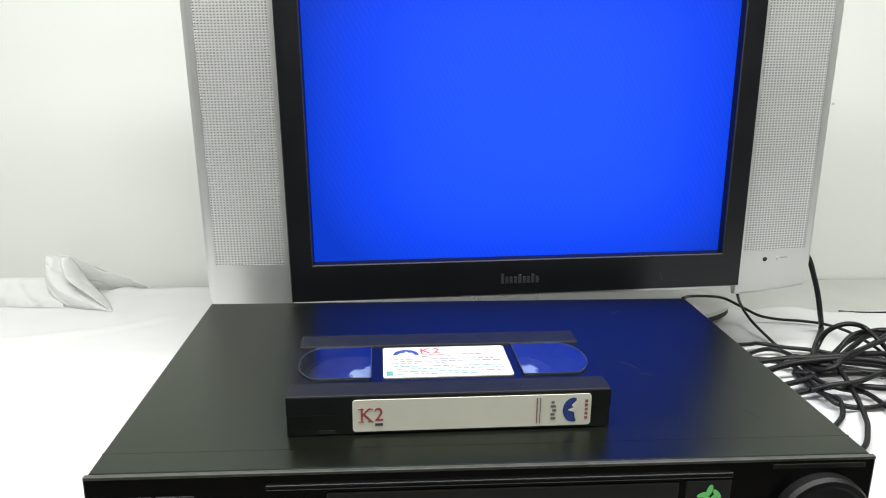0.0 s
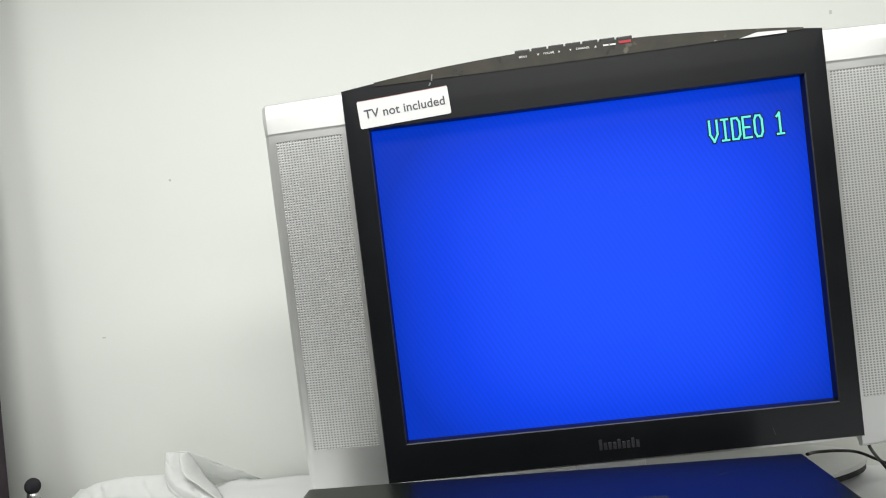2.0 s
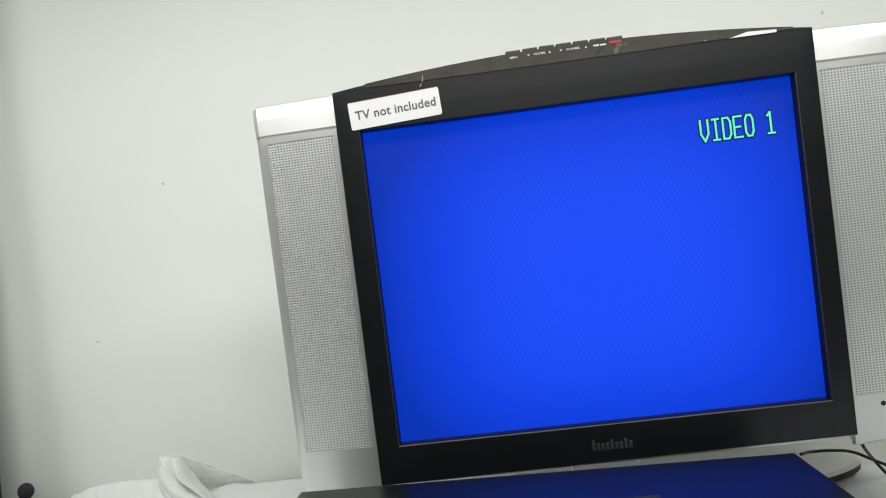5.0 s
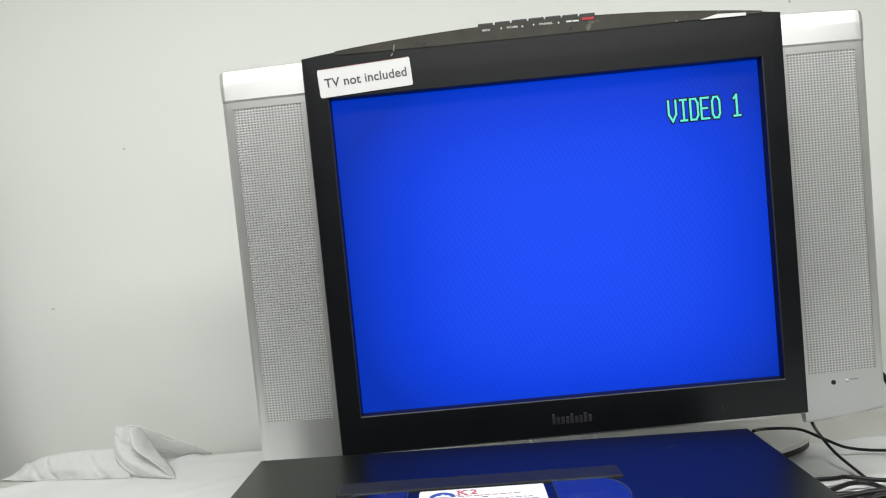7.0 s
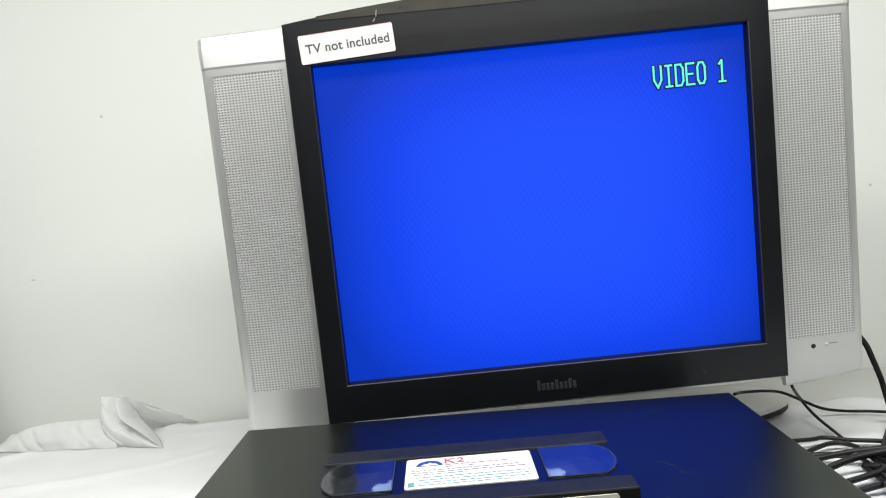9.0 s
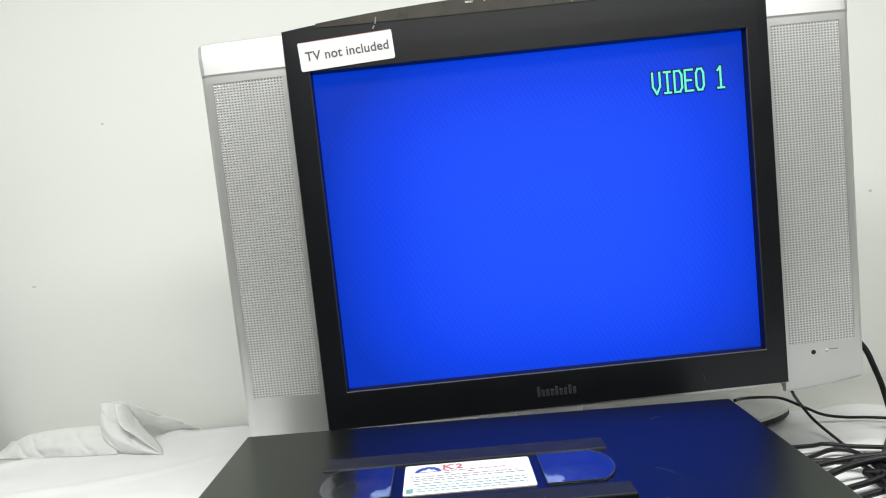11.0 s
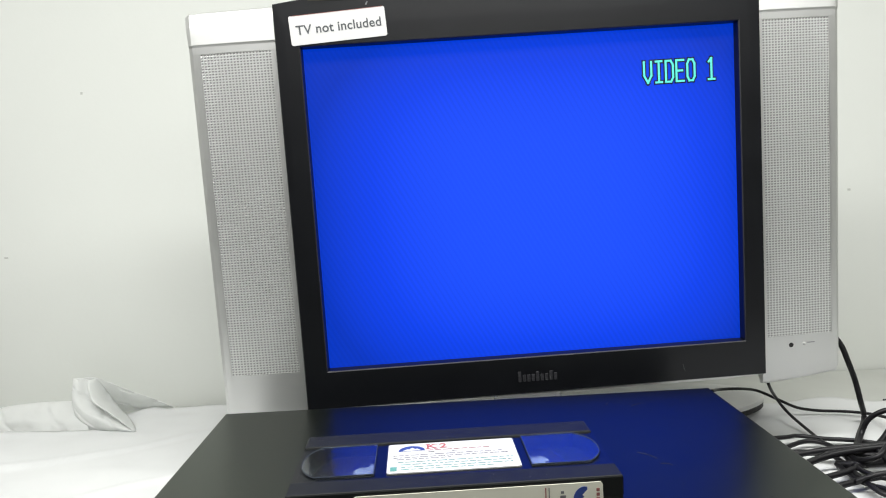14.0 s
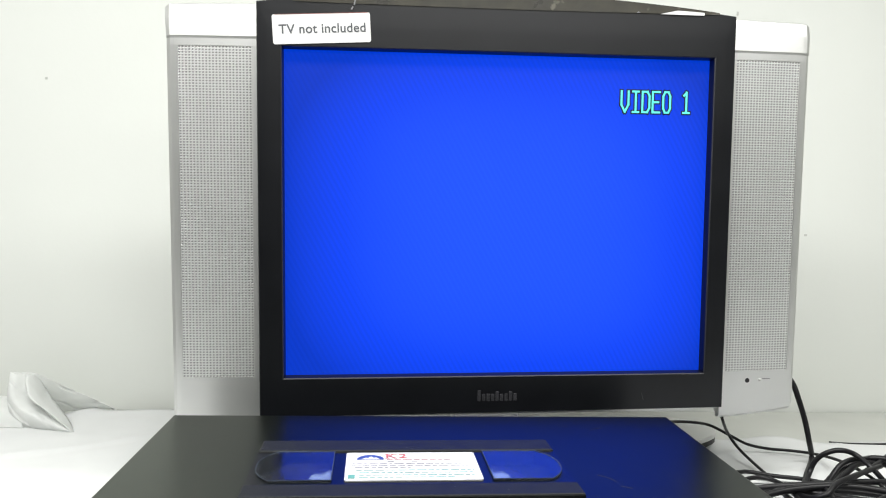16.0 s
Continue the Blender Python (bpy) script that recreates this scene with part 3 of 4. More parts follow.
def build_speaker(side):
    """Silver speaker wing of the television, with a raised cap above a finely perforated grille."""
    s = side

    def front(x):
        u = (x - 0.226) / 0.08
        return -0.0015 + 0.003 * u + 0.002 * u ** 3

    wing = new("speaker_wing")
    wing.parent = TV
    wing["label"] = "silver plastic speaker wing"
    # shell: bands from bottom to top, with a window left for the grille
    x_in, x_out, g0, g1, gz0, gz1 = 0.2227, 0.3026, 0.2276, 0.2936, -0.1515, 0.1515

    def bottom(x):
        return -0.1980 + 0.0075 * max(0.0, (x - 0.226) / 0.08) ** 1.5

    def top(x):
        return 0.1900 - 0.0012 * (x - 0.226) / 0.08

    bm = bmesh.new()
    cols = [x_in + (x_out - x_in) * i / 24 for i in range(25)] + [g0, g1]
    cols = sorted(set(cols))
    levels = []
    for x in cols:
        lv = [(bottom(x), front(x) + 0.003), (bottom(x) + 0.003, front(x)), (gz0, front(x)), (gz1, front(x)), (0.1578, front(x) + 0.0002),
              (0.1590, front(x) - 0.0005), (0.1600, front(x) - 0.0008), (0.176, front(x) + 0.0013), (top(x) - 0.0010, front(x) + 0.0034), (top(x), front(x) + 0.0044), (top(x), 0.05)]
        edge = max(0.0, (x - (x_out - 0.003)) / 0.003)
        soft = max(0.0, (x - 0.2935) / (x_out - 0.2935))
        levels.append([bm.verts.new((s * (x + 0.0016 * soft * max(0.0, z - 0.05) / 0.14 + (0.0012 * soft if z > 0.17 else 0.0)), y + 0.0018 * edge ** 2 + 0.0011 * soft ** 2, z - (0.002 * edge ** 3 if z > 0.185 else 0) + (0.003 * edge ** 3 if z < -0.18 else 0))) for z, y in lv])
    for (xa, a), (xb, b) in zip(zip(cols, levels), zip(cols[1:], levels[1:])):
        for j in range(len(a) - 1):
            if j == 2 and g0 - 1e-6 <= xa and xb <= g1 + 1e-6:
                continue
            bm.faces.new((a[j], b[j], b[j + 1], a[j + 1]))
    # outer and inner flanks
    for col, x in ((levels[-1], x_out), (levels[0], x_in)):
        back = [bm.verts.new((v.co.x * (1.0 if x == x_in else 0.99), 0.006 if v.co.z < -0.18 else 0.05, v.co.z)) for v in col]
        for j in range(len(col) - 1):
            if (col[j].co - col[j + 1].co).length > 1e-6 and (back[j].co - back[j + 1].co).length > 1e-7:
                bm.faces.new((col[j], col[j + 1], back[j + 1], back[j]))
    part("wing_shell", bm, M_silver, wing, smooth=False)
    # perforated grille: every hole has walls and a dark ground
    px, pz = 0.0029, 0.0025
    nx, nz = int((g1 - g0) / px), int((gz1 - gz0) / pz)
    px, pz = (g1 - g0) / nx, (gz1 - gz0) / nz
    verts, faces, dark = [], [], []
    for i in range(nx):
        for j in range(nz):
            xa, za = g0 + i * px, gz0 + j * pz
            y = front(xa + px / 2) + 0.0003
            base = len(verts)
            for (fx, fz) in ((0, 0), (1, 0), (1, 1), (0, 1)):
                verts.append((s * (xa + fx * px), front(xa + fx * px) + 0.0003, za + fz * pz))
            for dy, h in ((0.0, 0.33), (0.0006, 0.22)):
                for (fx, fz) in ((0.5 - h, 0.5 - h * 0.5), (0.5 - h * 0.5, 0.5 - h), (0.5 + h * 0.5, 0.5 - h), (0.5 + h, 0.5 - h * 0.5),
                                 (0.5 + h, 0.5 + h * 0.5), (0.5 + h * 0.5, 0.5 + h), (0.5 - h * 0.5, 0.5 + h), (0.5 - h, 0.5 + h * 0.5)):
                    verts.append((s * (xa + fx * px), y + dy, za + fz * pz))
            o = base + 4
            faces += [(base, base + 1, o + 2, o + 1), (base + 1, o + 3, o + 2), (base + 1, base + 2, o + 4, o + 3), (base + 2, o + 5, o + 4),
                      (base + 2, base + 3, o + 6, o + 5), (base + 3, o + 7, o + 6), (base + 3, base, o, o + 7), (base, o + 1, o)]
            for k in range(8):
                faces.append((o + k, o + (k + 1) % 8, o + 8 + (k + 1) % 8, o + 8 + k))
            dark.append(len(faces))
            faces.append(tuple(o + 8 + k for k in range(8)))
    me = bpy.data.meshes.new("grille")
    me.from_pydata(verts, [], faces)
    me.materials.append(M_grille)
    me.materials.append(M_hole)
    me.materials.append(M_holewall)
    for k in dark:
        me.polygons[k].material_index = 1
        for j in range(1, 9):
            me.polygons[k - j].material_index = 2
    bm = bmesh.new()
    bm.from_mesh(me)
    bmesh.ops.recalc_face_normals(bm, faces=bm.faces)
    bm.to_mesh(me)
    bm.free()
    g = new("grille", me)
    g.parent = wing
    g["label"] = "finely perforated silver grille"
    if s > 0:
        part("headphone_jack", turned([(0.0024, 0), (0.0023, 0.0004), (0.0012, 0.0004)], 20), M_dark, wing,
             "small dark round socket", m=pose(0.2516, front(0.2516) + 0.0002, -0.161, 90))
        part("power_light", turned([(0.0016, 0), (0.0016, 0.0005), (0.0008, 0.001)], 16), M_led, wing, "small clear indicator",
             m=pose(0.2649, front(0.265) + 0.0001, -0.1605, 90))
        part("indicator_print", box(0.2675, 0.2755, front(0.27) - 0.0004, front(0.27) + 0.0006, -0.1600, -0.1593), M_greyink, wing)


for s in (-1, 1):
    build_speaker(s)
# dark seam beside the bezel, body behind, and lower silver trim
part("back_shell", box(-0.30, 0.30, 0.045, 0.085, -0.17, 0.185, 0.012), M_bezel, TV, "black plastic back")
part("lower_trim", slab([(-0.2215, -0.1800), (0.2215, -0.1800), (0.2215, -0.1865), (0.18, -0.1884), (-0.18, -0.1884), (-0.2215, -0.1868)], -0.006, 0.05, 0.0008),
     M_silver, TV, "silver lower trim")
part("neck", box(-0.035, 0.035, 0.06, 0.10, -0.254, -0.165, 0.006), M_base, TV, "silver stand neck")
oval = [(0.284 * math.cos(2 * math.pi * k / 64), 0.132 + 0.085 * math.sin(2 * math.pi * k / 64)) for k in range(64)]
part("stand_base", slab(oval, -0.2525, -0.2575, 0.002, "z"), M_base, TV, "oval silver stand base")
oval2 = [(0.283 * math.cos(2 * math.pi * k / 64), 0.132 + 0.084 * math.sin(2 * math.pi * k / 64)) for k in range(64)]
part("stand_underside", slab(oval2, -0.2575, -0.2640, 0.0, "z"), M_dark, TV, "black layer under the stand base")
# worn maker's mark: plain bars
random.seed(4)
for k in range(9):
    x = -0.0195 + 0.0043 * k
    hgt = (0.0095, 0.0062, 0.0062, 0.0062, 0.0085, 0.006, 0.0062, 0.0085, 0.0062)[k]
    part("badge_bar", box(x, x + 0.0031, -0.0101, -0.0094, -0.1748, -0.1742 + hgt, 0.0002), M_logo, TV)

part("scratch", slab([(0.1420, -0.1760), (0.1426, -0.1762), (0.1405, -0.1690), (0.1402, -0.1692)], -0.0102, -0.0094), M_scratch, TV, "pale scratch")

# paper label stuck on the bezel
sticker = thing("paper_label", TV.matrix_world @ pose(-0.1645, -0.0099, 0.1671, 0, -2.95, 0), "white paper label stuck on the black bezel", "label")
part("paper", slab(rounded(-0.0434, 0.0434, -0.0131, 0.0131, 0.002), -0.0006, 0.0), M_label, sticker)
part("red_edge", box(-0.0415, 0.0415, -0.00075, -0.0002, 0.01275, 0.0131), M_palewine, sticker)
lettering("writing", "TV not included", 0.0115, M_ink, sticker, pose(0.0008, -0.00075, -0.0004) @ FLAT, 0.99, 0.00014, 1.04)


# ---- video recorder ----
VCR = thing("video_recorder", pose(0.003, -0.2075, 0, 0, 0, 0), "black video recorder with a glossy dusty top on white cloth", "video recorder")
part("top_cover", box(-0.215, 0.215, -0.1335, 0.1402, -0.078, 0.0, 0.0012, 3), M_vcr, VCR, "satin black steel cover")
part("front_panel", box(-0.2165, 0.2165, -0.1365, -0.1332, -0.080, -0.0006, 0.0010, 2), M_vcrfront, VCR, "glossy black front panel")
# Thin grey bar that paints the highlight along the top front edge.
part("front_edge", box(-0.2160, 0.2160, -0.1370, -0.1338, -0.0016, 0.0002, 0.0004), M_edge, VCR, "front edge with its highlight painted grey")
part("cover_seam", box(-0.2148, 0.2148, -0.1130, -0.1123, -0.001, 0.00006), M_cass, VCR)
part("slot_ledge", box(-0.122, 0.134, -0.1385, -0.1362, -0.0098, -0.0068, 0.0006), M_cass, VCR, "thin grey ledge above the tape slot")
part("tape_slot_door", box(-0.090, 0.104, -0.1376, -0.1362, -0.036, -0.0125, 0.0008), M_dark, VCR, "black tape slot door")
part("display_window", box(0.108, 0.134, -0.1374, -0.1362, -0.036, -0.0118, 0.0006), M_dark, VCR, "dark display window")
for k, (x, z, r, a) in enumerate(((0.1175, -0.0205, 0.0027, 20), (0.1215, -0.0178, 0.0032, 75), (0.1258, -0.0200, 0.0029, 130), (0.1205, -0.0228, 0.0026, -30), (0.1240, -0.0226, 0.0026, 50))):
    out = [(r * math.cos(t) * 1.15, 0.5 * r * math.sin(t)) for t in [2 * math.pi * q / 14 for q in range(14)]]
    part("display_segment", slab(out, -0.0004, 0.0), M_green, VCR, "glowing green display mark", m=pose(x, -0.1376, z, 0, -a, 0))
knob = part("jog_dial", turned([(0.0275, 0), (0.0275, 0.006), (0.0262, 0.0085), (0.0235, 0.0088), (0.0215, 0.0062), (0.012, 0.0058)], 48), M_dial, VCR,
            "round black shuttle dial", smooth=False, m=pose(0.187, -0.1362, -0.0365, 90))
part("dial_panel", box(0.157, 0.2105, -0.1371, -0.1363, -0.0062, -0.0032, 0.0003), M_dark, VCR, "dark raised panel")
for x0, x1 in ((-0.200, -0.182), (-0.180, -0.160)):
    part("badge_bar", box(x0, x1, -0.1371, -0.1363, -0.0165, -0.0125, 0.0003), M_logo, VCR)
for x in (-0.17, 0.17):
    for y in (-0.10, 0.10):
        part("foot", turned([(0.017, -0.0905), (0.018, -0.088), (0.018, -0.078)], 20), M_dark, VCR, m=pose(x, y, 0))

# ---- video cassette ----
CAS = thing("video_cassette", pose(-0.0180, -0.2545, 0.0, 0, 0, 1.0), "black video cassette with white paper labels lying on the recorder", "video cassette")
CW, CD, CH = 0.0955, 0.050, 0.025


def build_cassette():
    # shell in pieces, so that two recessed windows open in its top
    wl, wr, y0, y1 = (-0.0925, -0.047), (0.0475, 0.0925), -0.026, 0.0225
    part("lower_shell", box(-CW, CW, -CD, 0.044, 0.0, 0.0135, 0.0008), M_cass, CAS)
    xs = [(-CW, CW, -CD, y0), (-CW, CW, y1, 0.0285), (wl[1], wr[0], y0 - 0.0001, y1 + 0.0001), (-CW, wl[0], y0, y1), (wr[1], CW, y0, y1)]
    bm = bmesh.new()
    for x0, x1, a, b in xs:
        t = box(x0, x1, a, b, 0.0135, CH - 0.0012)
        tmp = bpy.data.meshes.new("t")
        t.to_mesh(tmp)
        t.free()
        bm.from_mesh(tmp)
        bpy.data.meshes.remove(tmp)
    part("upper_shell", bm, M_cass, CAS)
    part("front_ledge", box(-CW, CW, -CD - 0.0003, -0.0322, CH - 0.0125, CH, 0.0010), M_flap, CAS, "raised grey grip edge")
    part("tape_door", box(-CW, CW, 0.0235, 0.0455, 0.001, CH, 0.0016), M_flap, CAS, "grey hinged tape door")
    # deck below the windows, reels and tape packs
    for (xa, xb), sgn in ((wl, -1), (wr, 1)):
        cx = sgn * 0.0465
        well = part("window_well", box(xa + 0.0003, xb - 0.0003, y0 + 0.0003, y1 - 0.0003, 0.0132, 0.0142), M_cass, CAS)
        part("tape_pack", slab([(max(xa, min(xb, cx + (0.024 if sgn > 0 else 0.040) * math.cos(t))), max(y0, min(y1, -0.006 + (0.024 if sgn > 0 else 0.040) * math.sin(t))))
                                for t in [2 * math.pi * q / 48 for q in range(48)]], 0.0145, 0.0168, 0.0, "z"), M_tape, CAS, "dark wound tape")
        part("reel", slab([(max(xa, min(xb, cx + r * math.cos(t))), -0.012 + r * math.sin(t)) for r, t in [(0.0150 if q % 8 < 5 else 0.0118, 2 * math.pi * q / 48 + 0.3) for q in range(48)]],
                          0.0169, 0.0186, 0.0, "z"), M_reel, CAS, "white plastic reel")
        out = rounded(min(xa, xb), max(xa, xb), y0, y1, 0.0008)
        if sgn < 0:
            out = [(x + (0.010 * (abs(y + 0.002) / 0.024) ** 2.5 if x < -0.07 else 0), y) for x, y in
                   [(wl[1], y0), (wl[1], y1)] + [(wl[0], y1 - (y1 - y0) * k / 16) for k in range(17)]]
        else:
            out = [(x - (0.010 * (abs(y + 0.002) / 0.024) ** 2.5 if x > 0.07 else 0), y) for x, y in
                   [(wr[0], y1), (wr[0], y0)] + [(wr[1], y0 + (y1 - y0) * k / 16) for k in range(17)]]
        w = part("window", slab(out, CH - 0.0012, CH - 0.0002, 0.0, "z"), M_window, CAS, "clear scuffed plastic window")
        w.visible_shadow = False
        # Pale line round the window: light caught by the clear edge, painted on.
        rim = [(x, y, CH - 0.0001) for x, y in out]
        edge_line = bmesh.new()
        for (ax, ay, az), (bx, by, bz) in zip(rim, rim[1:] + rim[:1]):
            d = Vector((bx - ax, by - ay, 0))
            if d.length < 1e-5:
                continue
            side = Vector((-d.y, d.x, 0)).normalized() * 0.00028
            q = [edge_line.verts.new((px + k * side.x, py + k * side.y, z)) for z in (CH - 0.0006, CH) for px, py in ((ax, ay), (bx, by)) for k in (-1, 1)]
            edge_line.faces.new((q[4], q[5], q[7], q[6]))
            edge_line.faces.new((q[0], q[4], q[6], q[2]))
            edge_line.faces.new((q[1], q[3], q[7], q[5]))
        part("window_rim", edge_line, M_rim, CAS, "window edge with its caught light painted pale")
        edge = wl[0] if sgn < 0 else wr[1]
        for lo, hi in ((y0, -0.002), (-0.002, y1)):
            rim = [(edge - sgn * 0.010 * (abs(lo + (hi - lo) * k / 10 + 0.002) / 0.024) ** 2.5, lo + (hi - lo) * k / 10) for k in range(11)]
            corner = rim + [(edge + sgn * 0.0002, hi), (edge + sgn * 0.0002, lo)]
            part("window_corner", slab(corner, 0.0142, CH - 0.0013, 0.0, "z"), M_cass, CAS)
    lab = part("top_label", slab(rounded(-0.0395, 0.0415, -0.0265, 0.0205, 0.002), CH - 0.0011, CH - 0.0004, 0.0, "z"), M_label, CAS, "white printed paper label")
    hill = [(-0.0305, 0.0078), (-0.0275, 0.0108), (-0.0262, 0.0102), (-0.0242, 0.0130), (-0.0222, 0.0105), (-0.0210, 0.0112), (-0.0185, 0.0078)]
    part("printed_hill", slab(hill, CH - 0.00033, CH - 0.00016, 0.0, "z"), M_label, lab)
    arch = [(-0.0245 + 0.0085 * math.cos(t), 0.0075 + 0.0085 * math.sin(t)) for t in [math.pi * q / 16 for q in range(17)]]
    part("printed_arch", slab(arch, CH - 0.00035, CH - 0.0002, 0.0, "z"), M_blueink, lab)
    lettering("title", "K2", 0.0105, M_wine, lab, pose(-0.0085, 0.0135, CH - 0.0002), 1.0, 0.0001, 1.3)
    for x, y, w in ((-0.0155, 0.0172, 0.0030), (-0.0155, 0.0099, 0.0030), (-0.0103, 0.0172, 0.0026), (-0.0103, 0.0099, 0.0026)):
        part("title_serif", box(x, x + w, y - 0.0003, y + 0.0003, CH - 0.00035, CH - 0.00018), M_wine, lab)
    random.seed(11)
    for y, x0, x1, mat in ((0.0075, -0.0145, 0.026, M_palewine), (0.0045, -0.014, -0.010, M_ink), (0.0045, 0.001, 0.0045, M_ink), (0.0005, -0.036, 0.033, M_greyink),
                           (-0.003, -0.036, 0.036, M_greyink), (-0.006, -0.034, 0.0, M_greyink), (-0.0105, -0.033, 0.038, M_tealink),
                           (-0.0145, -0.031, 0.038, M_tealink), (-0.0185, -0.031, 0.037, M_tealink), (-0.022, -0.031, 0.025, M_tealink)):
        x = x0
        while x < x1:
            w = random.uniform(0.0018, 0.006)
            part("print_bar", box(x, min(x + w, x1), y - 0.0004, y + 0.0004, CH - 0.00035, CH - 0.00022), mat, lab)
            x += w + 0.0011
    part("print_square", box(-0.0375, -0.0335, -0.0235, -0.0175, CH - 0.00035, CH - 0.00022), M_tealink, lab)
    sp = part("spine_label", slab(rounded(-0.0575, 0.0835, 0.0022, 0.0222, 0.002), -CD - 0.0009, -CD - 0.0001), M_cream, CAS, "cream printed spine label")
    lettering("title", "K2", 0.0118, M_wine, sp, pose(-0.0465, -CD - 0.00095, 0.0125) @ FLAT, 0.95, 0.0001, 1.2)
    for x, z, w in ((-0.0543, 0.01655, 0.0034), (-0.0543, 0.00845, 0.0034), (-0.0486, 0.01655, 0.0030), (-0.0486, 0.00845, 0.0030)):
        part("title_serif", box(x, x + w, -CD - 0.0011, -CD - 0.0009, z - 0.0003, z + 0.0003), M_wine, sp)
    part("print_bar", box(-0.0445, -0.040, -CD - 0.0011, -CD - 0.0009, 0.0058, 0.0074), M_ink, sp)
    part("print_bar", box(0.0505, 0.0512, -CD - 0.0011, -CD - 0.0009, 0.004, 0.0205), M_palewine, sp)
    part("print_bar", box(0.0525, 0.053, -CD - 0.0011, -CD - 0.0009, 0.004, 0.0205), M_greyink, sp)
    for k, (x0, x1) in enumerate(((0.0592, 0.0622), (0.0590, 0.0615), (0.0600, 0.0624), (0.0590, 0.0622), (0.0594, 0.0612))):
        part("print_bar", box(x0, x1, -CD - 0.0011, -CD - 0.0009, 0.0062 + 0.0026 * k, 0.0077 + 0.0026 * k), M_greyink, sp)
    disc = [(0.0728 + 0.0064 * math.cos(t), 0.0122 + 0.0078 * math.sin(t)) for t in [radians(75 + 210 * q / 24) for q in range(25)]]
    part("printed_disc", slab(disc, -CD - 0.0011, -CD - 0.0009), M_blueink, sp)
    hill = [(0.0740, 0.0060), (0.0752, 0.0090), (0.0742, 0.0102), (0.0695, 0.0122), (0.0728, 0.0138), (0.0716, 0.0152), (0.0748, 0.0185)]
    part("printed_hill", slab(hill, -CD - 0.0012, -CD - 0.0010), M_cream, sp)
    for k in range(5):
        part("print_bar", box(0.0797, 0.0815, -CD - 0.0011, -CD - 0.0009, 0.0060 + 0.0027 * k, 0.0078 + 0.0027 * k), M_palewine, sp)
    part("notch", box(-0.077, -0.068, -CD - 0.0004, -CD + 0.002, 0.0012, 0.0032), M_lip, CAS, "small grey notch")


build_cassette()


# ---- cables ----
def cable(radius, pts, label):
    ob = part("cable", tube(pts, radius * 0.78), M_cable, smooth=True)
    return tagged(ob, label, "cable", "tangled cables beside the recorder")


THIN, MID, THICK = "thin black cable trailing on the white cloth", "black cable looping in a tangle on white cloth", "thick black cable in a tangle beside the recorder"
cable(0.0021, [(0.266, 0.049, -0.040), (0.283, 0.069, -0.045), (0.312, 0.083, -0.050), (0.336, 0.094, -0.057), (0.356, 0.085, -0.066), (0.375, 0.084, -0.075), (0.402, 0.090, -0.082), (0.428, 0.089, -0.084), (0.447, 0.076, -0.083), (0.448, 0.040, -0.076), (0.442, -0.001, -0.070), (0.436, -0.045, -0.068), (0.432, -0.082, -0.075)], THIN)
cable(0.0021, [(0.323, 0.045, -0.018), (0.320, 0.035, -0.031), (0.350, 0.080, -0.062), (0.357, 0.067, -0.075), (0.362, 0.039, -0.083), (0.360, 0.000, -0.084), (0.362, -0.027, -0.084), (0.367, -0.058, -0.084)], THIN)
cable(0.0038, [(0.403, 0.070, 0.014), (0.413, 0.065, -0.001), (0.418, 0.060, -0.018), (0.426, 0.060, -0.040), (0.429, 0.055, -0.061), (0.437, 0.061, -0.083), (0.405, 0.016, -0.083), (0.381, -0.018, -0.083)], THICK)
cable(0.0028, [(0.19, -0.02, -0.07), (0.26, 0.005, -0.078), (0.324, 0.013, -0.081), (0.342, 0.018, -0.082), (0.364, 0.009, -0.083), (0.390, 0.000, -0.083), (0.411, -0.013, -0.083), (0.435, -0.022, -0.083), (0.463, -0.032, -0.083)], MID)
cable(0.0033, [(0.374, -0.030, -0.083), (0.393, -0.006, -0.076), (0.400, -0.005, -0.062), (0.408, -0.011, -0.052), (0.419, -0.016, -0.048), (0.433, -0.018, -0.052), (0.439, -0.036, -0.060), (0.451, -0.044, -0.075)], MID)
cable(0.0033, [(0.359, -0.047, -0.083), (0.387, -0.038, -0.080), (0.404, -0.025, -0.072), (0.419, -0.017, -0.062), (0.435, -0.013, -0.058), (0.456, -0.007, -0.060), (0.492, 0.010, -0.066)], MID)
cable(0.003, [(0.372, -0.050, -0.083), (0.398, -0.043, -0.075), (0.415, -0.042, -0.066), (0.450, -0.024, -0.060), (0.494, 0.013, -0.060)], MID)
cable(0.002, [(0.503, 0.133, -0.089), (0.521, 0.128, -0.089), (0.548, 0.126, -0.089), (0.592, 0.127, -0.089)], THIN)
cable(0.003, [(0.22, -0.04, -0.08), (0.275, -0.02, -0.083), (0.310, -0.010, -0.084), (0.338, 0.003, -0.083), (0.354, 0.002, -0.083), (0.361, -0.017, -0.083), (0.354, -0.051, -0.080), (0.348, -0.082, -0.078), (0.355, -0.098, -0.078), (0.369, -0.102, -0.080), (0.385, -0.103, -0.083), (0.386, -0.133, -0.083), (0.389, -0.153, -0.083)], MID)
cable(0.0036, [(0.362, -0.016, -0.083), (0.378, -0.030, -0.080), (0.401, -0.049, -0.076), (0.433, -0.061, -0.076), (0.460, -0.067, -0.080)], THICK)
cable(0.0045, [(0.341, -0.055, -0.083), (0.355, -0.070, -0.078), (0.373, -0.077, -0.074), (0.398, -0.080, -0.073), (0.429, -0.078, -0.076)], THICK)
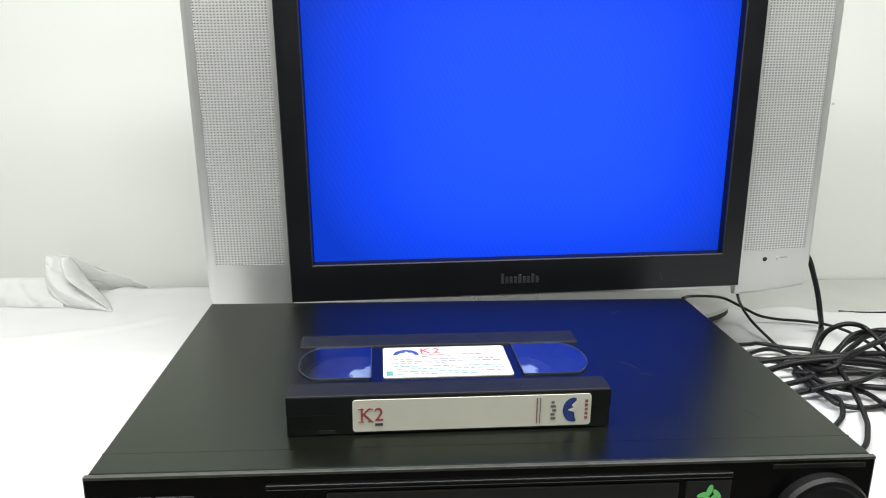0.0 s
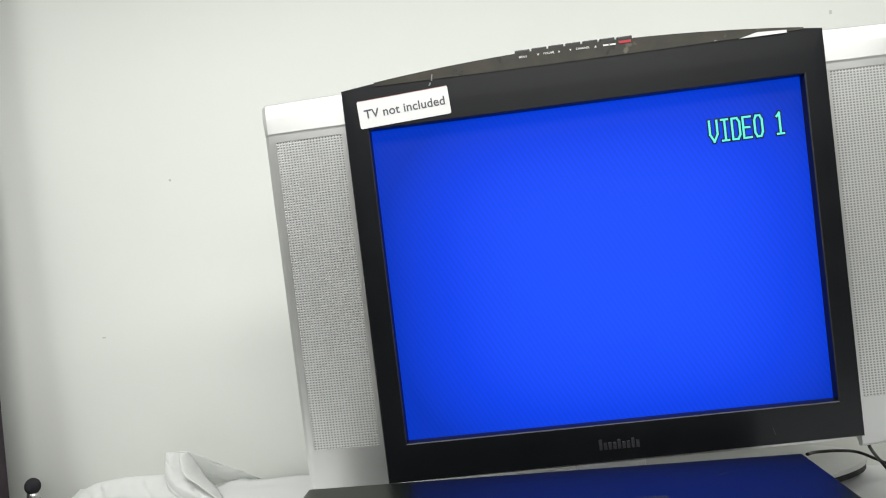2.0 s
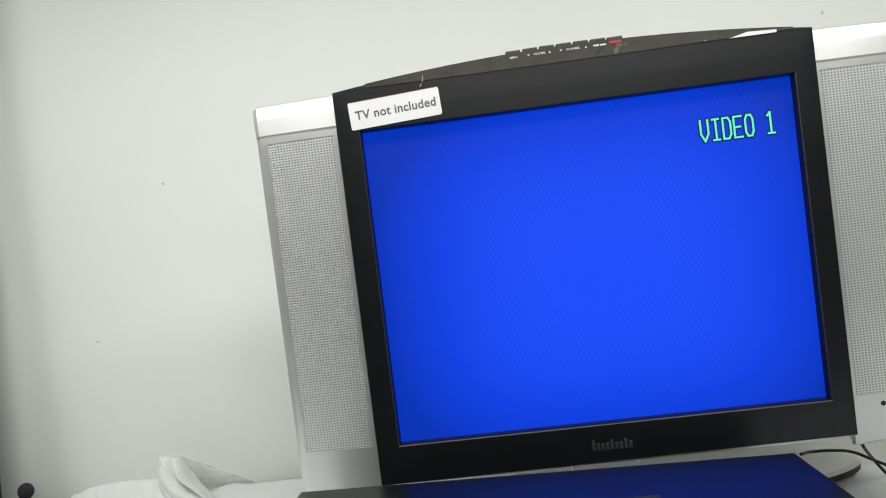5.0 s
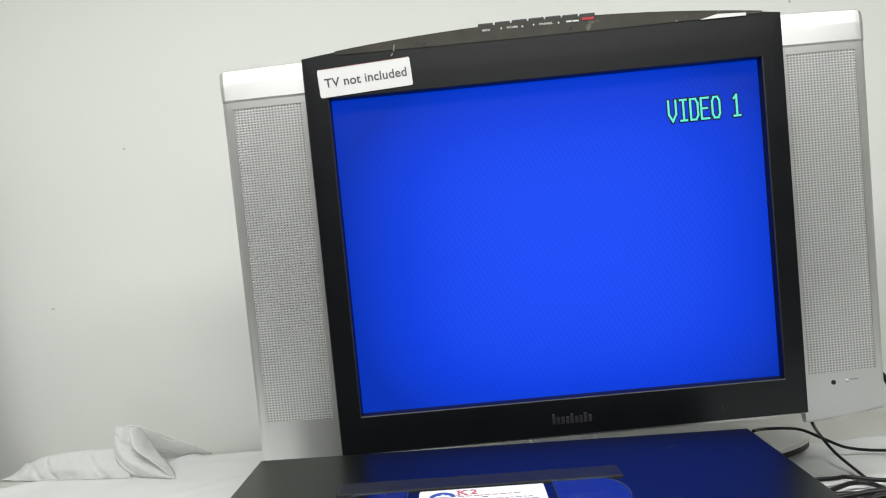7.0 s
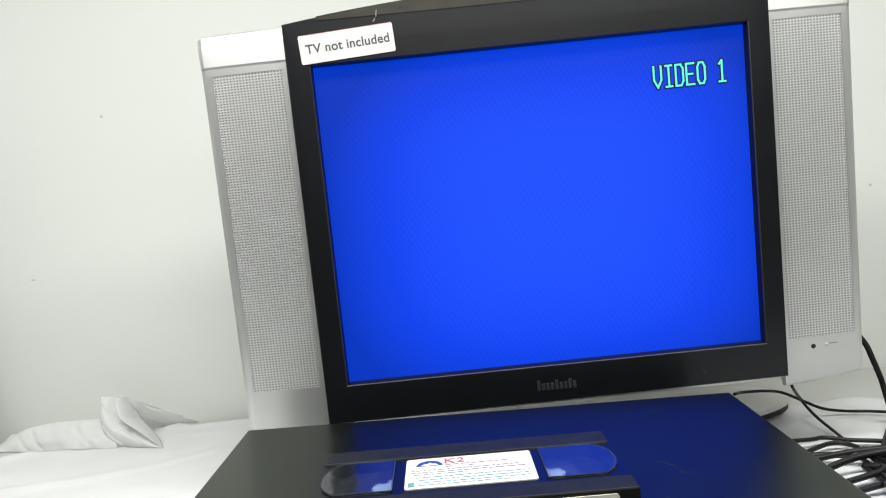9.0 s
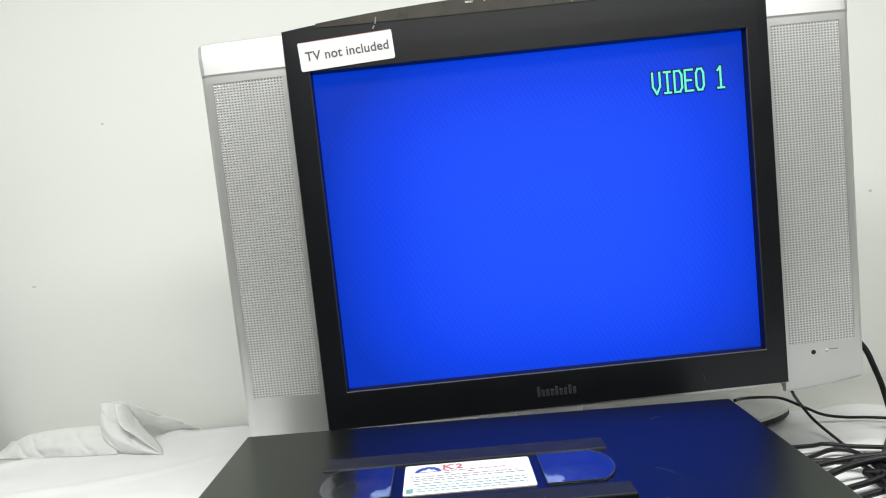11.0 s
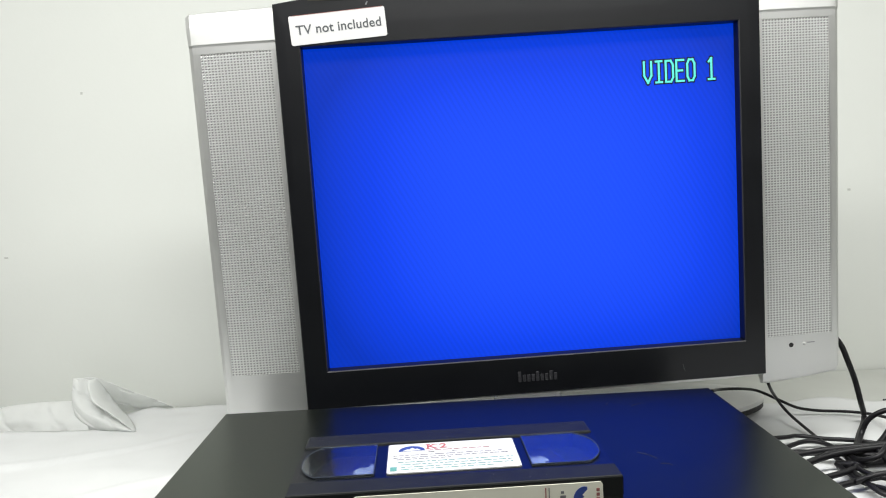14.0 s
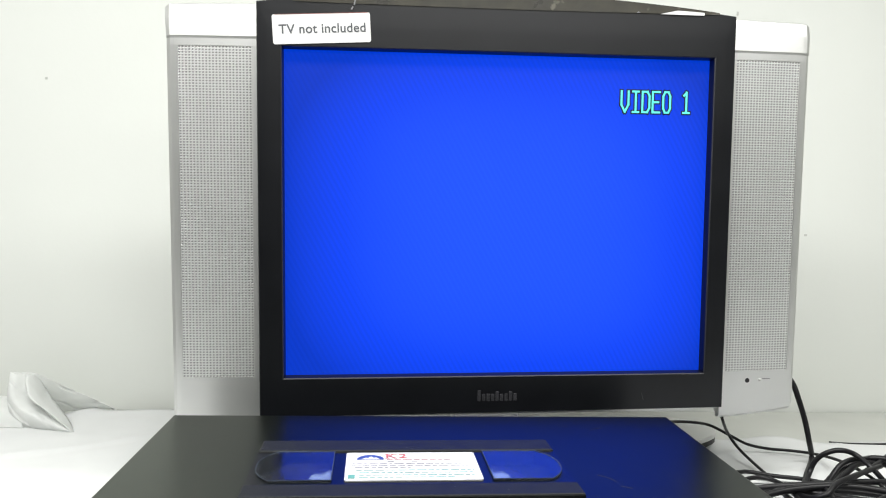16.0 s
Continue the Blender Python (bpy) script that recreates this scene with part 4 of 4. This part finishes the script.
cable(0.003, [(0.377, -0.059, -0.070), (0.369, -0.092, -0.072), (0.363, -0.120, -0.078), (0.355, -0.146, -0.083), (0.345, -0.165, -0.084), (0.321, -0.196, -0.084), (0.28, -0.22, -0.085)], MID)
cable(0.003, [(0.341, -0.055, -0.083), (0.340, -0.088, -0.083), (0.344, -0.106, -0.082), (0.348, -0.117, -0.081), (0.344, -0.131, -0.083), (0.330, -0.150, -0.084), (0.30, -0.172, -0.085), (0.255, -0.185, -0.085)], MID)
cable(0.003, [(0.332, -0.100, -0.080), (0.349, -0.106, -0.072), (0.370, -0.106, -0.070), (0.392, -0.098, -0.068), (0.439, -0.069, -0.070)], MID)
cable(0.0033, [(0.362, -0.028, -0.083), (0.354, -0.069, -0.074), (0.363, -0.082, -0.066), (0.379, -0.072, -0.060), (0.405, -0.058, -0.058), (0.453, -0.027, -0.060)], MID)
cable(0.003, [(0.349, -0.034, -0.083), (0.347, -0.064, -0.082), (0.340, -0.100, -0.080), (0.346, -0.123, -0.083), (0.373, -0.130, -0.083), (0.419, -0.110, -0.083)], MID)

cable(0.0038, [(0.20, -0.060, -0.086), (0.27, -0.045, -0.083), (0.33, -0.035, -0.078), (0.38, -0.045, -0.071), (0.43, -0.050, -0.067), (0.53, -0.040, -0.076)], THICK)
cable(0.0042, [(0.20, -0.090, -0.086), (0.28, -0.072, -0.081), (0.34, -0.055, -0.073), (0.40, -0.062, -0.067), (0.46, -0.080, -0.071), (0.56, -0.090, -0.081)], THICK)
cable(0.0036, [(0.21, -0.110, -0.086), (0.30, -0.088, -0.083), (0.36, -0.070, -0.077), (0.41, -0.035, -0.066), (0.45, -0.012, -0.062), (0.50, -0.025, -0.070), (0.53, -0.065, -0.082)], MID)
cable(0.0040, [(0.24, -0.020, -0.084), (0.31, -0.022, -0.083), (0.36, -0.050, -0.076), (0.40, -0.085, -0.071), (0.45, -0.100, -0.071), (0.50, -0.092, -0.079), (0.57, -0.100, -0.085)], THICK)
cable(0.0036, [(0.22, -0.130, -0.086), (0.30, -0.105, -0.084), (0.36, -0.095, -0.079), (0.40, -0.110, -0.075), (0.45, -0.122, -0.075), (0.54, -0.130, -0.083)], MID)
cable(0.0038, [(0.40, -0.020, -0.082), (0.43, -0.004, -0.070), (0.46, -0.010, -0.058), (0.485, -0.040, -0.060), (0.49, -0.080, -0.070), (0.47, -0.110, -0.081)], MID)


# ---- wear: pale scratches on the recorder, dust on the cassette ----
for x, y, a, w in ((0.142, -0.105, 35, 0.012), (0.120, -0.098, 70, 0.006), (0.118, -0.215, -52, 0.016), (0.126, -0.232, -30, 0.008), (0.172, -0.292, -62, 0.011),
                   (-0.052, -0.160, 20, 0.004), (0.035, -0.172, -20, 0.003), (-0.012, -0.311, 30, 0.004)):
    bend = [(w * (k / 8 - 0.5), 0.0016 * math.sin(math.pi * k / 8)) for k in range(9)]
    line = bend + [(q, r + 0.00025) for q, r in reversed(bend)]
    part("scratch", slab(line, 0.00002, 0.00016, 0.0, "z"), M_scratch, VCR, "pale scratch", m=VCR.matrix_world.inverted() @ pose(x, y, 0, 0, 0, a))
random.seed(21)
bm = bmesh.new()
for k in range(34):
    cx, cy = (random.gauss(-0.078, 0.012), random.gauss(0.028, 0.012)) if k < 24 else (random.uniform(-0.09, 0.09), random.choice((random.uniform(0.026, 0.044), random.uniform(-0.048, -0.034))))
    cx, cy = max(-0.093, min(0.093, cx)), max(-0.047, min(0.044, cy))
    r, z = random.uniform(0.00012, 0.00030), CH + 0.0001
    top = [bm.verts.new((cx + r * math.cos(t) * random.uniform(0.6, 1.3), cy + r * math.sin(t) * random.uniform(0.6, 1.3), z)) for t in (0, 1.2, 2.5, 3.8, 5.0)]
    low = [bm.verts.new((v.co.x, v.co.y, CH - 0.0003)) for v in top]
    bm.faces.new(top)
    for q in range(5):
        bm.faces.new((top[q], top[(q + 1) % 5], low[(q + 1) % 5], low[q]))
tagged(part("dust", bm, M_greyink, CAS, "pale dust specks"), kind="stuff")
